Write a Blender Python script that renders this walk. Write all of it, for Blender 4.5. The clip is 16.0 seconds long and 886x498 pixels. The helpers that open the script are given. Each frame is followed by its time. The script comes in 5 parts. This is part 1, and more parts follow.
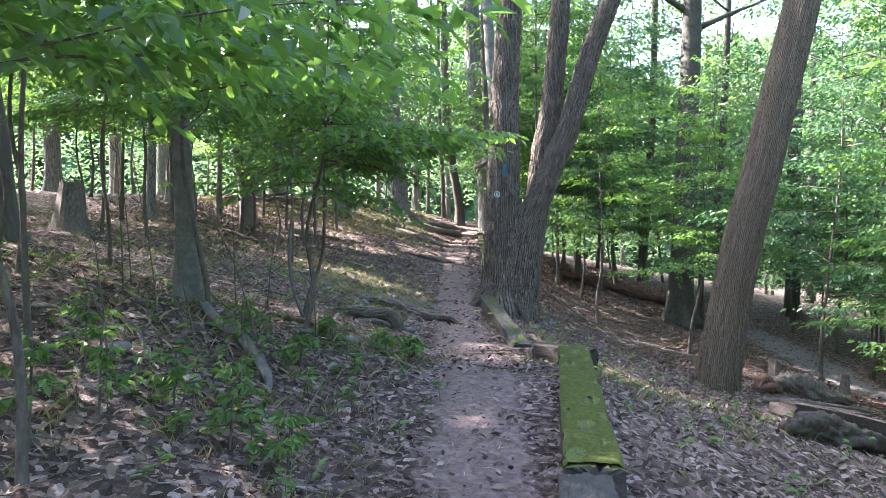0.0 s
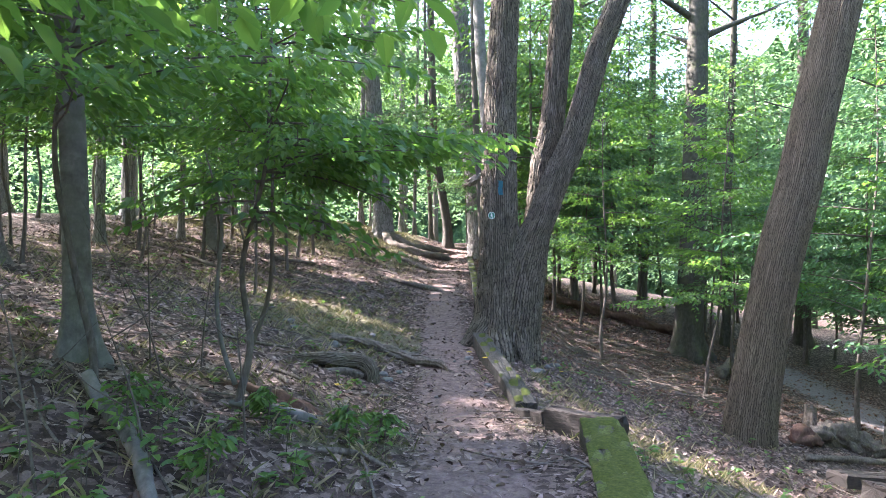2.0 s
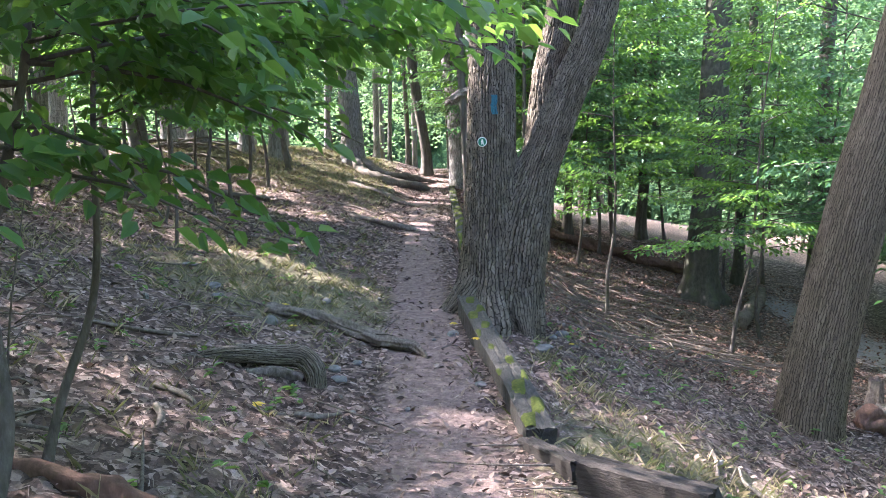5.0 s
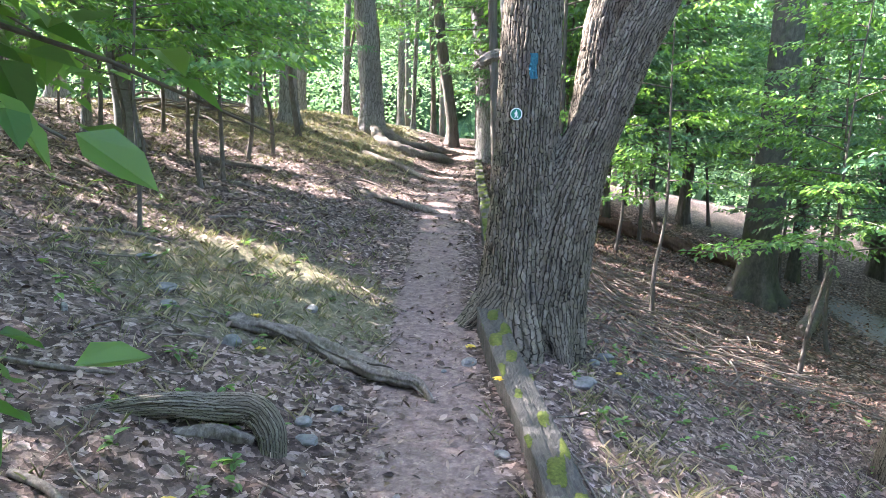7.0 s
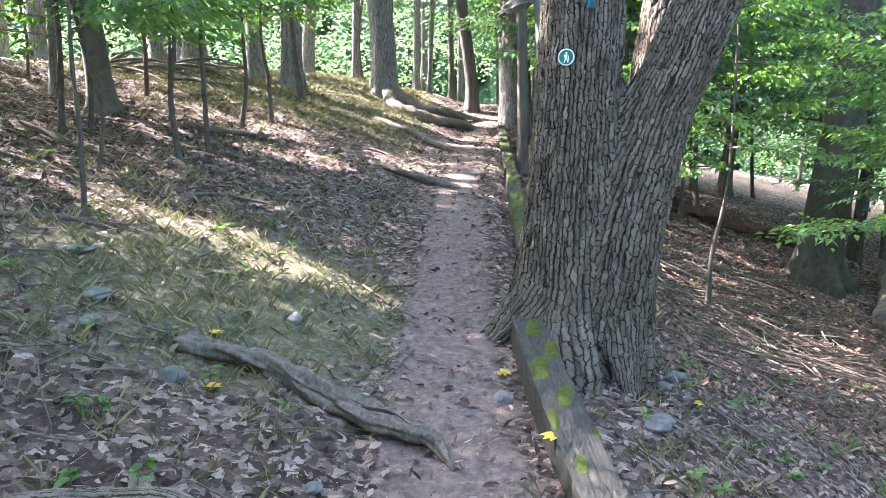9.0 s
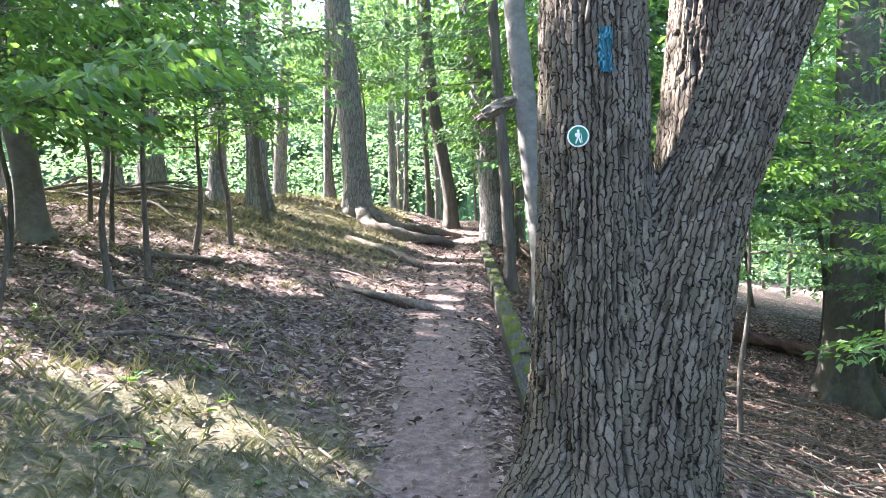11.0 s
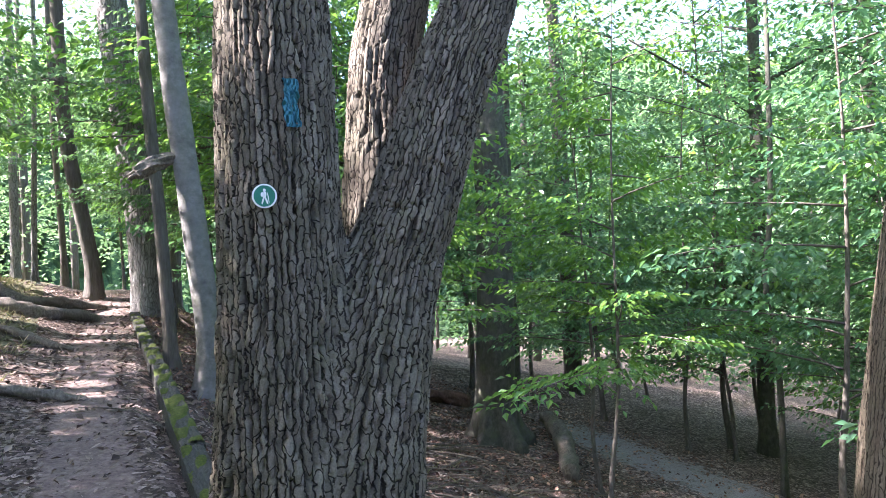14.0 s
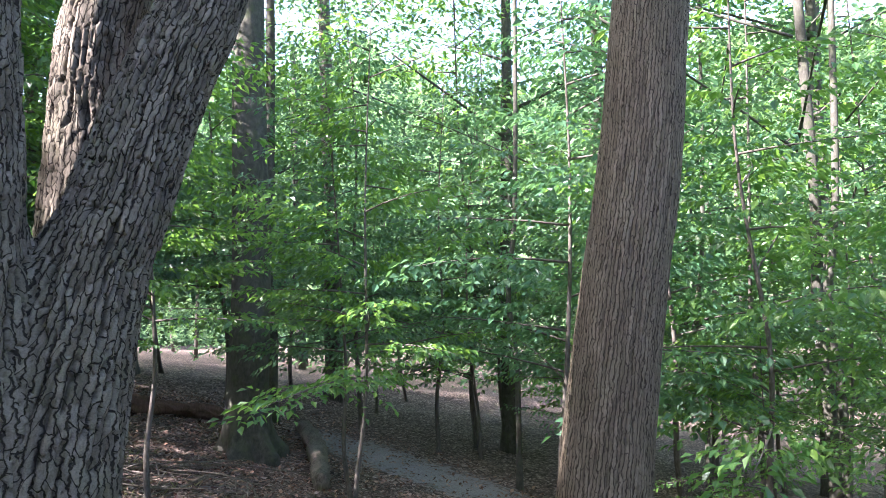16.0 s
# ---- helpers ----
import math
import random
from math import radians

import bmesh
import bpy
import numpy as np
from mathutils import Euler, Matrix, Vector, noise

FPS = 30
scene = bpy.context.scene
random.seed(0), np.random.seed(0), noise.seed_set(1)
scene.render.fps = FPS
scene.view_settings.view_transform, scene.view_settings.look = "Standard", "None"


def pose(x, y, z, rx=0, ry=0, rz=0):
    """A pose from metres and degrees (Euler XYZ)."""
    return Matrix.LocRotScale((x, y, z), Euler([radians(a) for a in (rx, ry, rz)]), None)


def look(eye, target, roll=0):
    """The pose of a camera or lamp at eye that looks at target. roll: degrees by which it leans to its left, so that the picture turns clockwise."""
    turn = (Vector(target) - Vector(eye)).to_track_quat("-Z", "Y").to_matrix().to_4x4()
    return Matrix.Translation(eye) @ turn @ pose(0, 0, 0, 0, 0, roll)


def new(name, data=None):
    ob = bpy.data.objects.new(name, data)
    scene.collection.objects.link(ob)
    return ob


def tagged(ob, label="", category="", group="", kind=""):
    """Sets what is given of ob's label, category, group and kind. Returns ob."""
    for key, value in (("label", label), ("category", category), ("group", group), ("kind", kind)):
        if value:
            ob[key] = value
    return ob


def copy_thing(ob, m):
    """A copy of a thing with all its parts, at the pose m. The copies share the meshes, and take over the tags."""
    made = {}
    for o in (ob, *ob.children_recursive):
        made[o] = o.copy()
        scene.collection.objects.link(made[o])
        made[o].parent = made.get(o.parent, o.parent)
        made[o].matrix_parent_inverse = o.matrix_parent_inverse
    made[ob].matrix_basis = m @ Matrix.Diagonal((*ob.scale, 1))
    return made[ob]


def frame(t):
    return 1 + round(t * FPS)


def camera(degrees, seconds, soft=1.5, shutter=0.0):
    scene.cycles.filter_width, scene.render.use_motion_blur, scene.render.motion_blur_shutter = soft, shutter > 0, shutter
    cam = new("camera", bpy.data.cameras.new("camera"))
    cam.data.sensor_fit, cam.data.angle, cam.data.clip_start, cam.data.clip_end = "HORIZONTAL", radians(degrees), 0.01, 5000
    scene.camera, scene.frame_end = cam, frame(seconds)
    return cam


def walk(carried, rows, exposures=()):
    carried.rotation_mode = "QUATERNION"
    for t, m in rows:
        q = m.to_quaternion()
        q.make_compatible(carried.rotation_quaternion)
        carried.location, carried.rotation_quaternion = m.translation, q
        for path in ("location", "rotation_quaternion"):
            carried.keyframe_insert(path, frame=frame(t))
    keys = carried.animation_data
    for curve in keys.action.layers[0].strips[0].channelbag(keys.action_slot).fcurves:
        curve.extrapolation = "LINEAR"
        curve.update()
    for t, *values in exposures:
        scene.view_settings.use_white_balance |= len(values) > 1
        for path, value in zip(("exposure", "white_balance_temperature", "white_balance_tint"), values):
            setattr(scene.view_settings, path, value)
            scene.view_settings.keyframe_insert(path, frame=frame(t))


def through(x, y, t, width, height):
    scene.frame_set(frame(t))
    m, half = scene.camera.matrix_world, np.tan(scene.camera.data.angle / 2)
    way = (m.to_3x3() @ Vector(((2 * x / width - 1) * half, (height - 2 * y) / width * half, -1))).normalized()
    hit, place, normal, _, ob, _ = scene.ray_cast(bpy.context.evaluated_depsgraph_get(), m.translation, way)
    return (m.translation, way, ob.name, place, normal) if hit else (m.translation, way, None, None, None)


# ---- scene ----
cam = camera(64.5, 16.0, soft=0.7)

PATH = [
    (0, (0.0, 0.0, 1.55), (0.002, 1.999, 1.501), 0.1),
    (0.5, (0.017, 0.466, 1.562), (0.03, 2.466, 1.551), -0.3),
    (1, (0.071, 0.852, 1.646), (0.101, 2.852, 1.662), -0.6),
    (1.5, (0.009, 1.299, 1.628), (0.048, 3.299, 1.659), -0.3),
    (2, (0.032, 1.652, 1.66), (0.068, 3.651, 1.667), 0.1),
    (2.5, (0.081, 2.122, 1.686), (0.129, 4.122, 1.671), 0.6),
    (3, (0.019, 2.581, 1.733), (0.07, 4.58, 1.693), 0.6),
    (3.5, (0.004, 2.932, 1.743), (0.062, 4.931, 1.7), 0.3),
    (4, (0.082, 3.331, 1.79), (0.166, 5.327, 1.692), -0.5),
    (4.2, (0.104, 3.469, 1.793), (0.196, 5.459, 1.619), -0.5),
    (6.3, (0.178, 5.169, 1.933), (0.241, 7.155, 1.707), 0.6),
    (6.5, (0.2, 5.32, 1.926), (0.248, 7.306, 1.698), 0.6),
    (7, (0.269, 5.723, 1.941), (0.288, 7.699, 1.636), 1.6),
    (7.5, (0.208, 6.167, 1.93), (0.214, 8.128, 1.533), 1.6),
    (8, (0.212, 6.483, 1.9), (0.219, 8.439, 1.484), 1.2),
    (8.2, (0.242, 6.646, 1.895), (0.248, 8.603, 1.482), 1.6),
    (10.3, (0.24, 8.041, 1.781), (0.157, 10.029, 1.576), -0.0),
    (10.5, (0.21, 8.173, 1.789), (0.183, 10.167, 1.642), -0.4),
    (11, (0.242, 8.487, 1.756), (0.263, 10.486, 1.7), -0.9),
    (11.5, (0.227, 8.681, 1.77), (0.255, 10.681, 1.75), -0.8),
    (12, (0.131, 8.832, 1.782), (0.153, 10.832, 1.817), -0.9),
    (12.5, (0.094, 8.922, 1.789), (0.243, 10.915, 1.86), -1.5),
    (13, (0.131, 8.865, 1.786), (0.516, 10.825, 1.868), -1.9),
    (13.5, (0.169, 8.854, 1.788), (0.895, 10.716, 1.867), -2.5),
    (14, (0.197, 8.864, 1.791), (1.135, 10.628, 1.881), -3.0),
    (14.5, (0.229, 8.892, 1.793), (1.369, 10.533, 1.883), -3.4),
    (15, (0.27, 8.864, 1.797), (1.509, 10.431, 1.888), -3.5),
    (15.5, (0.338, 8.814, 1.794), (1.694, 10.282, 1.881), -2.9),
    (16, (0.419, 8.757, 1.793), (1.864, 10.138, 1.875), -2.1),
]
EXPOSURE = [(0, 3.45, 6050, 25), (4.2, 3.45, 6050, 25), (7, 3.92, 6050, 22), (9, 4.0, 6050, 22), (12, 3.7, 6000, 22), (14, 3.38, 5950, 24), (16, 3.24, 5950, 25)]
walk(cam, [(t, look(eye, target, roll)) for t, eye, target, roll in PATH], EXPOSURE)

# ---- light ----
SUN_AZ, SUN_EL = radians(158), radians(40)      # azimuth from +x towards +y
sun_dir = Vector((math.cos(SUN_AZ) * math.cos(SUN_EL), math.sin(SUN_AZ) * math.cos(SUN_EL), math.sin(SUN_EL)))
world = bpy.data.worlds.new("sky")
scene.world = world
world.use_nodes = True
wn = world.node_tree
sky = wn.nodes.new("ShaderNodeTexSky")
sky.sky_type, sky.sun_disc = "NISHITA", False
sky.sun_elevation, sky.sun_rotation = SUN_EL, radians(90) - SUN_AZ
sky.air_density, sky.dust_density, sky.ozone_density = 1.0, 2.5, 1.0
wn.links.new(sky.outputs[0], wn.nodes["Background"].inputs[0])
wn.nodes["Background"].inputs[1].default_value = 0.135
sun = new("sun", bpy.data.lights.new("sun", "SUN"))
sun.data.energy, sun.data.angle, sun.data.color = 5.0, radians(0.6), (1.0, 0.94, 0.86)
sun.matrix_world = look((0, 0, 30), Vector((0, 0, 30)) - sun_dir)

# gaps cut through the canopy along the sun's way to light chosen places: a place that it reaches, and the gap's radius
GAPS = [(-3.4, 13.4, 1.1, 0.20), (-2.5, 13.15, 0.9, 0.27), (-1.75, 12.95, 0.75, 0.33), (-1.0, 12.7, 0.55, 0.33), (-0.4, 12.5, 0.4, 0.2), (1.62, 12.2, 2.75, 0.34), (1.62, 12.12, 2.2, 0.18), (1.55, 11.75, 2.0, 0.07), (1.6, 11.72, 1.72, 0.08),
        (6.3, 18.7, -0.6, 0.35), (4.45, 10.6, 2.5, 0.09), (0.45, 6.9, 0.3, 0.15), (0.2, 15.5, 0.7, 0.14), (0.3, 17.4, 0.9, 0.2), (-0.6, 18.0, 1.1, 0.3), (-1.6, 17.0, 1.0, 0.35), (-2.1, 15.9, 1.0, 0.3), (0.3, 21, 1.25, 0.3),
        (-2.5, 18.6, 1.4, 0.35), (0.6, 24.6, 1.8, 0.8), (0.45, 24.8, 2.8, 0.4), (-4.9, 17.2, 2.3, 0.45), (3.4, 14.2, -0.3, 0.3), (4.4, 16.2, -0.6, 0.35), (3.2, 17.2, -0.2, 0.35), (6.3, 9.6, -1.1, 0.2), (9.0, 17.0, -1.6, 0.7), (15.0, 13.6, 1.0, 0.6),
        (4.3, 14.4, 2.4, 0.5), (5.0, 14.2, 2.35, 0.45), (-0.5, 20.0, 1.2, 0.4), (-3.0, 22.0, 2.0, 0.8), (7.2, 14.0, 3.5, 0.8), (8.0, 12.0, 3.8, 0.8), (1.0, 11.85, 2.9, 0.10), (-4.0, 25.5, 2.3, 1.3), (-8.0, 24.0, 2.5, 1.5), (-1.0, 22.0, 1.7, 0.5),
        (-6.0, 29.0, 3.0, 2.6), (-10.5, 26.0, 3.2, 2.4), (-2.0, 32.0, 3.0, 2.2), (0.85, 11.9, 2.95, 0.12), (0.8, 11.95, 3.15, 0.1), (1.72, 12.3, 3.2, 0.25), (-5.2, 20.8, 2.4, 0.7), (-3.4, 20.2, 1.9, 0.5), (-13.0, 19.0, 3.2, 2.2), (-1.2, 26.5, 2.6, 0.9), (-7.0, 21.5, 2.8, 0.6), (-4.4, 13.4, 1.4, 0.22), (-3.1, 14.3, 1.1, 0.2), (-0.9, 15.0, 0.8, 0.22), (-2.6, 17.0, 1.3, 0.25), (0.25, 9.0, 0.3, 0.2), (0.25, 4.5, 0.3, 0.13)]
# further gaps at random, added to dapple the bank, crest and slope
flecks = np.random.default_rng(8)
for x0, x1, y0, y1, z0, count, r0, r1 in ((-5.2, 0.6, 13.4, 22.5, 0.9, 130, 0.06, 0.20), (2.2, 6.4, 12.6, 19.5, -0.5, 60, 0.05, 0.16), (-9.0, -1.5, 21.0, 27.0, 2.3, 45, 0.3, 0.9), (7.0, 16.0, 10.0, 22.0, 3.2, 60, 0.35, 1.0), (7.0, 13.0, 14.5, 20.0, -1.6, 25, 0.15, 0.45)):
    for _ in range(count):
        GAPS.append((flecks.uniform(x0, x1), flecks.uniform(y0, y1), z0, flecks.uniform(r0, r1)))
SUN = np.array(sun_dir)


def in_gap(p, spread=1.0):
    """Which of the points lie in a gap's shaft, above the place that it lights."""
    hit = np.zeros(len(p), bool)
    for x, y, z, r in GAPS:
        d = p - (x, y, z)
        s = d @ SUN
        hit |= (np.linalg.norm(d - s[:, None] * SUN, axis=1) < r * spread) & (s > 0.5)
    return hit


# ---- materials ----
def material(name):
    m = bpy.data.materials.new(name)
    m.use_nodes = True
    n = m.node_tree.nodes
    return m, n, m.node_tree.links, n["Principled BSDF"]


def ramp(n, links, source, stops):
    r = n.new("ShaderNodeValToRGB")
    while len(r.color_ramp.elements) < len(stops):
        r.color_ramp.elements.new(0.5)
    for e, (p, c) in zip(r.color_ramp.elements, stops):
        e.position, e.color = p, (*c, 1)
    links.new(source, r.inputs[0])
    return r.outputs[0]


def noise_node(n, links, vector, scale, detail=4.0, rough=0.6):
    t = n.new("ShaderNodeTexNoise")
    t.inputs["Scale"].default_value, t.inputs["Detail"].default_value, t.inputs["Roughness"].default_value = scale, detail, rough
    if vector:
        links.new(vector, t.inputs["Vector"])
    return t.outputs["Fac"]


def mixed(n, links, fac, a, b, mode="MIX"):
    x = n.new("ShaderNodeMix")
    x.data_type, x.blend_type = "RGBA", mode
    for value, socket in ((fac, x.inputs[0]), (a, x.inputs[6]), (b, x.inputs[7])):
        if isinstance(value, (int, float)):
            socket.default_value = value
        elif isinstance(value, tuple):
            socket.default_value = (*value, 1)
        else:
            links.new(value, socket)
    return x.outputs[2]


def coords(n, links, scale=(1, 1, 1)):
    c, m = n.new("ShaderNodeTexCoord"), n.new("ShaderNodeMapping")
    m.inputs["Scale"].default_value = scale
    links.new(c.outputs["Object"], m.inputs["Vector"])
    return m.outputs[0]


def bump(n, links, bsdf, height, strength, distance):
    b = n.new("ShaderNodeBump")
    b.inputs["Strength"].default_value, b.inputs["Distance"].default_value = strength, distance
    links.new(height, b.inputs["Height"])
    links.new(b.outputs[0], bsdf.inputs["Normal"])


def plated_bark(name, cleft, low, high, moss=0.3, wide=0.034, long=0.13, cleft_w=0.007, depth=0.014, share=0.6):
    """Plates of weathered outer bark, parted by clefts coloured dark, for the inner bark and for the shade down in
    them; the grain runs along the limb.
    """
    m, n, links, bsdf = material(name)
    place, plate, tint = (n.new("ShaderNodeAttribute") for _ in range(3))
    place.attribute_name, plate.attribute_name, tint.attribute_name = "bark_place", "bark_plate", "bark_tint"

    def stretched(k):
        t = n.new("ShaderNodeMapping")
        t.inputs["Scale"].default_value = (1, 1, k)
        links.new(place.outputs["Vector"], t.inputs["Vector"])
        return t.outputs[0]

    plain = stretched(1.0)
    fine = noise_node(n, links, stretched(0.3), 60, 8, 0.72)
    speck = noise_node(n, links, plain, 170, 4, 0.7)
    patch = noise_node(n, links, plain, 3.0, 4)
    # long plates side by side, out of step, their edges worn and wandering
    flat = n.new("ShaderNodeAttribute")
    flat.attribute_name = "bark_flat"
    bent = flat.outputs["Vector"]
    shift = n.new("ShaderNodeVectorMath")
    shift.operation = "MULTIPLY_ADD"
    rows = n.new("ShaderNodeTexNoise")
    rows.inputs["Scale"].default_value, rows.inputs["Detail"].default_value = 0.5 / wide, 1
    links.new(stretched(0.05), rows.inputs["Vector"])
    links.new(rows.outputs["Color"], shift.inputs[0])
    shift.inputs[1].default_value = (3.0 * long, 0, 0)
    links.new(bent, shift.inputs[2])
    bent = shift.outputs[0]
    for scale, amount in ((7, 1.5 * wide), (26, 1.1 * wide), (80, 0.4 * wide)):
        wob = n.new("ShaderNodeTexNoise")
        wob.inputs["Scale"].default_value, wob.inputs["Detail"].default_value = scale, 3
        links.new(plain, wob.inputs["Vector"])
        bent = mixed(n, links, amount, bent, wob.outputs["Color"], "ADD")
    brick = n.new("ShaderNodeTexBrick")
    brick.offset, brick.squash = 0.43, 1.0
    for key, value in (("Scale", 1.0), ("Mortar Size", cleft_w), ("Mortar Smooth", 0.8), ("Bias", 0.0), ("Brick Width", long), ("Row Height", wide)):
        brick.inputs[key].default_value = value
    brick.inputs["Color1"].default_value, brick.inputs["Color2"].default_value = (0.74, 0.74, 0.74, 1), (1.14, 1.14, 1.14, 1)
    brick.inputs["Mortar"].default_value = (0.9, 0.9, 0.9, 1)
    links.new(bent, brick.inputs["Vector"])
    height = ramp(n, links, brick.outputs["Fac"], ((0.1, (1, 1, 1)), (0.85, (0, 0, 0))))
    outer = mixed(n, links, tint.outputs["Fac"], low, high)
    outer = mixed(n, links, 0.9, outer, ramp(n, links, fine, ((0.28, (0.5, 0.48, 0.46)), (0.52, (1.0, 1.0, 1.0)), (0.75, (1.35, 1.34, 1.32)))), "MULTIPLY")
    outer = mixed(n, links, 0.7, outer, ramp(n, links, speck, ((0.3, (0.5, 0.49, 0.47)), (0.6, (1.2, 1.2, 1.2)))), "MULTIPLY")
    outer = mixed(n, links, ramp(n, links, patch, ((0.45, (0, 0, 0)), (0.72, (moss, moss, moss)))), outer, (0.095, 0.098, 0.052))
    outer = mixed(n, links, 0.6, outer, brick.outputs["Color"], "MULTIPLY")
    # shade of the mesh's own furrows, put into the colour too
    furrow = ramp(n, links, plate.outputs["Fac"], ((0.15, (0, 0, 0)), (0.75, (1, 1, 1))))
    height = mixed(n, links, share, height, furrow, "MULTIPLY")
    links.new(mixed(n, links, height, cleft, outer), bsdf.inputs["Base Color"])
    bsdf.inputs["Roughness"].default_value = 0.92
    bsdf.inputs["Specular IOR Level"].default_value = 0.15
    bump(n, links, bsdf, mixed(n, links, 0.3, height, fine), 1.0, depth)
    return m


def bark_material(name, dark, mid, light, moss=0.0, stretch=0.12, depth=0.02, grain=30, plates=0.0, tall=0.22):
    m, n, links, bsdf = material(name)
    v = coords(n, links, (1, 1, stretch))
    plain = coords(n, links)
    fine = noise_node(n, links, v, grain, 6, 0.7)
    patch = noise_node(n, links, plain, 2.2, 3)
    colour = ramp(n, links, fine, ((0.30, dark), (0.52, mid), (0.74, light)))
    colour = mixed(n, links, ramp(n, links, patch, ((0.42, (0, 0, 0)), (0.7, (0.55, 0.55, 0.55)))), colour, tuple(c * 1.35 for c in mid))
    if moss:
        green = ramp(n, links, noise_node(n, links, plain, 5.0, 5), ((0.52, (0, 0, 0)), (0.72, (moss, moss, moss))))
        colour = mixed(n, links, green, colour, (0.085, 0.105, 0.045))
    height = fine
    if plates:
        # plates of outer bark over clefts coloured dark, for the inner bark and their shade
        wob = n.new("ShaderNodeTexNoise")
        wob.inputs["Scale"].default_value, wob.inputs["Detail"].default_value = 11, 3
        links.new(plain, wob.inputs["Vector"])
        bent = mixed(n, links, 0.055, coords(n, links, (1, 1, tall)), wob.outputs["Color"], "ADD")
        layers = []
        for size, gap in ((plates, 0.10), (plates * 2.3, 0.08)):
            cell = n.new("ShaderNodeTexVoronoi")
            cell.feature = "DISTANCE_TO_EDGE"
            cell.inputs["Scale"].default_value = size
            links.new(bent, cell.inputs["Vector"])
            layers.append(ramp(n, links, cell.outputs["Distance"], ((0.0, (0.1, 0.1, 0.1)), (gap * 1.2, (1, 1, 1)))))
        height = mixed(n, links, 0.3, layers[0], layers[1], "MULTIPLY")
        colour = mixed(n, links, height, tuple(c * 0.7 for c in dark), colour)
        height = mixed(n, links, 0.25, height, fine)
    links.new(colour, bsdf.inputs["Base Color"])
    bsdf.inputs["Roughness"].default_value = 0.9
    bsdf.inputs["Specular IOR Level"].default_value = 0.2
    bump(n, links, bsdf, height, 1.0 if plates else 0.8, depth)
    return m


def leaf_material(name, low, mid, high, through, share=0.42, gloss=0.45):
    m, n, links, bsdf = material(name)
    geo = n.new("ShaderNodeNewGeometry")
    colour = ramp(n, links, geo.outputs["Random Per Island"], ((0.0, low), (0.5, mid), (0.9, high), (1.0, tuple(h * 1.2 for h in high))))
    links.new(colour, bsdf.inputs["Base Color"])
    bsdf.inputs["Roughness"].default_value = gloss
    bsdf.inputs["Specular IOR Level"].default_value = 0.5 if share else 0.2
    if share:
        tr, mix = n.new("ShaderNodeBsdfTranslucent"), n.new("ShaderNodeMixShader")
        tint = mixed(n, links, 0.5, colour, through, "MIX")
        links.new(tint, tr.inputs[0])
        mix.inputs[0].default_value = share
        links.new(bsdf.outputs[0], mix.inputs[1])
        links.new(tr.outputs[0], mix.inputs[2])
        links.new(mix.outputs[0], n["Material Output"].inputs[0])
    return m


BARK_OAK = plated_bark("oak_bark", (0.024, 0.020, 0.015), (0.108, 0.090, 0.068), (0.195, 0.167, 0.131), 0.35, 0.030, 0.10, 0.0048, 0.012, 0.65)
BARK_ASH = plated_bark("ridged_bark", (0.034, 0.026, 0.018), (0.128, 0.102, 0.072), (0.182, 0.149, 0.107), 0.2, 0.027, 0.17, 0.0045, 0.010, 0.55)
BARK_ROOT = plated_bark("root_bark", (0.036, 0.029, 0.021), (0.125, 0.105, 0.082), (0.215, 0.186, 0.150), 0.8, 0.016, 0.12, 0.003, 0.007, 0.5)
# mossy grey bark, its colour lowered for the shade on the slope
BARK_SHADE = bark_material("mossy_shaded_bark", (0.035, 0.034, 0.026), (0.072, 0.068, 0.054), (0.125, 0.118, 0.098), 0.6, 0.6, 0.004, 16)
BARK_SILVER = bark_material("silver_bark", (0.10, 0.094, 0.083), (0.165, 0.157, 0.142), (0.25, 0.24, 0.22), 0.3, 1.2, 0.004, 9)
BARK_PALE = bark_material("pale_furrowed_bark", (0.12, 0.110, 0.098), (0.24, 0.224, 0.203), (0.36, 0.34, 0.312), 0.15, 0.15, 0.012, 26, 20, 0.16)
BARK_GREY = bark_material("smooth_grey_bark", (0.08, 0.076, 0.066), (0.14, 0.133, 0.118), (0.23, 0.22, 0.20), 0.45, 0.8, 0.003, 14)
BARK_FAR = bark_material("far_bark", (0.055, 0.047, 0.039), (0.105, 0.092, 0.077), (0.175, 0.157, 0.134), 0.3, 0.15, 0.02, 22)
BARK_TWIG = bark_material("twig_bark", (0.05, 0.042, 0.035), (0.105, 0.09, 0.075), (0.19, 0.17, 0.145), 0.0, 0.3, 0.003, 40)
DEADWOOD = bark_material("weathered_wood", (0.045, 0.036, 0.028), (0.135, 0.113, 0.092), (0.26, 0.225, 0.187), 0.2, 0.5, 0.012, 36)
DARKWOOD = bark_material("dark_rotting_wood", (0.016, 0.013, 0.010), (0.050, 0.041, 0.032), (0.11, 0.092, 0.074), 0.3, 0.5, 0.012, 36)
ROTTEN = bark_material("rotten_red_wood", (0.055, 0.032, 0.024), (0.12, 0.070, 0.050), (0.21, 0.135, 0.10), 0.1, 0.4, 0.01, 26)
LEAF_NEAR = leaf_material("beech_leaf", (0.036, 0.098, 0.034), (0.062, 0.150, 0.044), (0.120, 0.210, 0.042), (0.30, 0.56, 0.06), 0.47, 0.36)
LEAF_FAR = leaf_material("canopy_leaf", (0.026, 0.070, 0.040), (0.055, 0.125, 0.056), (0.110, 0.185, 0.062), (0.26, 0.46, 0.14))
# duller, bluer copy of the leaf, with shade put into its colour
LEAF_DULL = leaf_material("shaded_leaf", (0.036, 0.095, 0.052), (0.058, 0.135, 0.066), (0.092, 0.175, 0.068), (0.22, 0.46, 0.12), 0.42, 0.36)
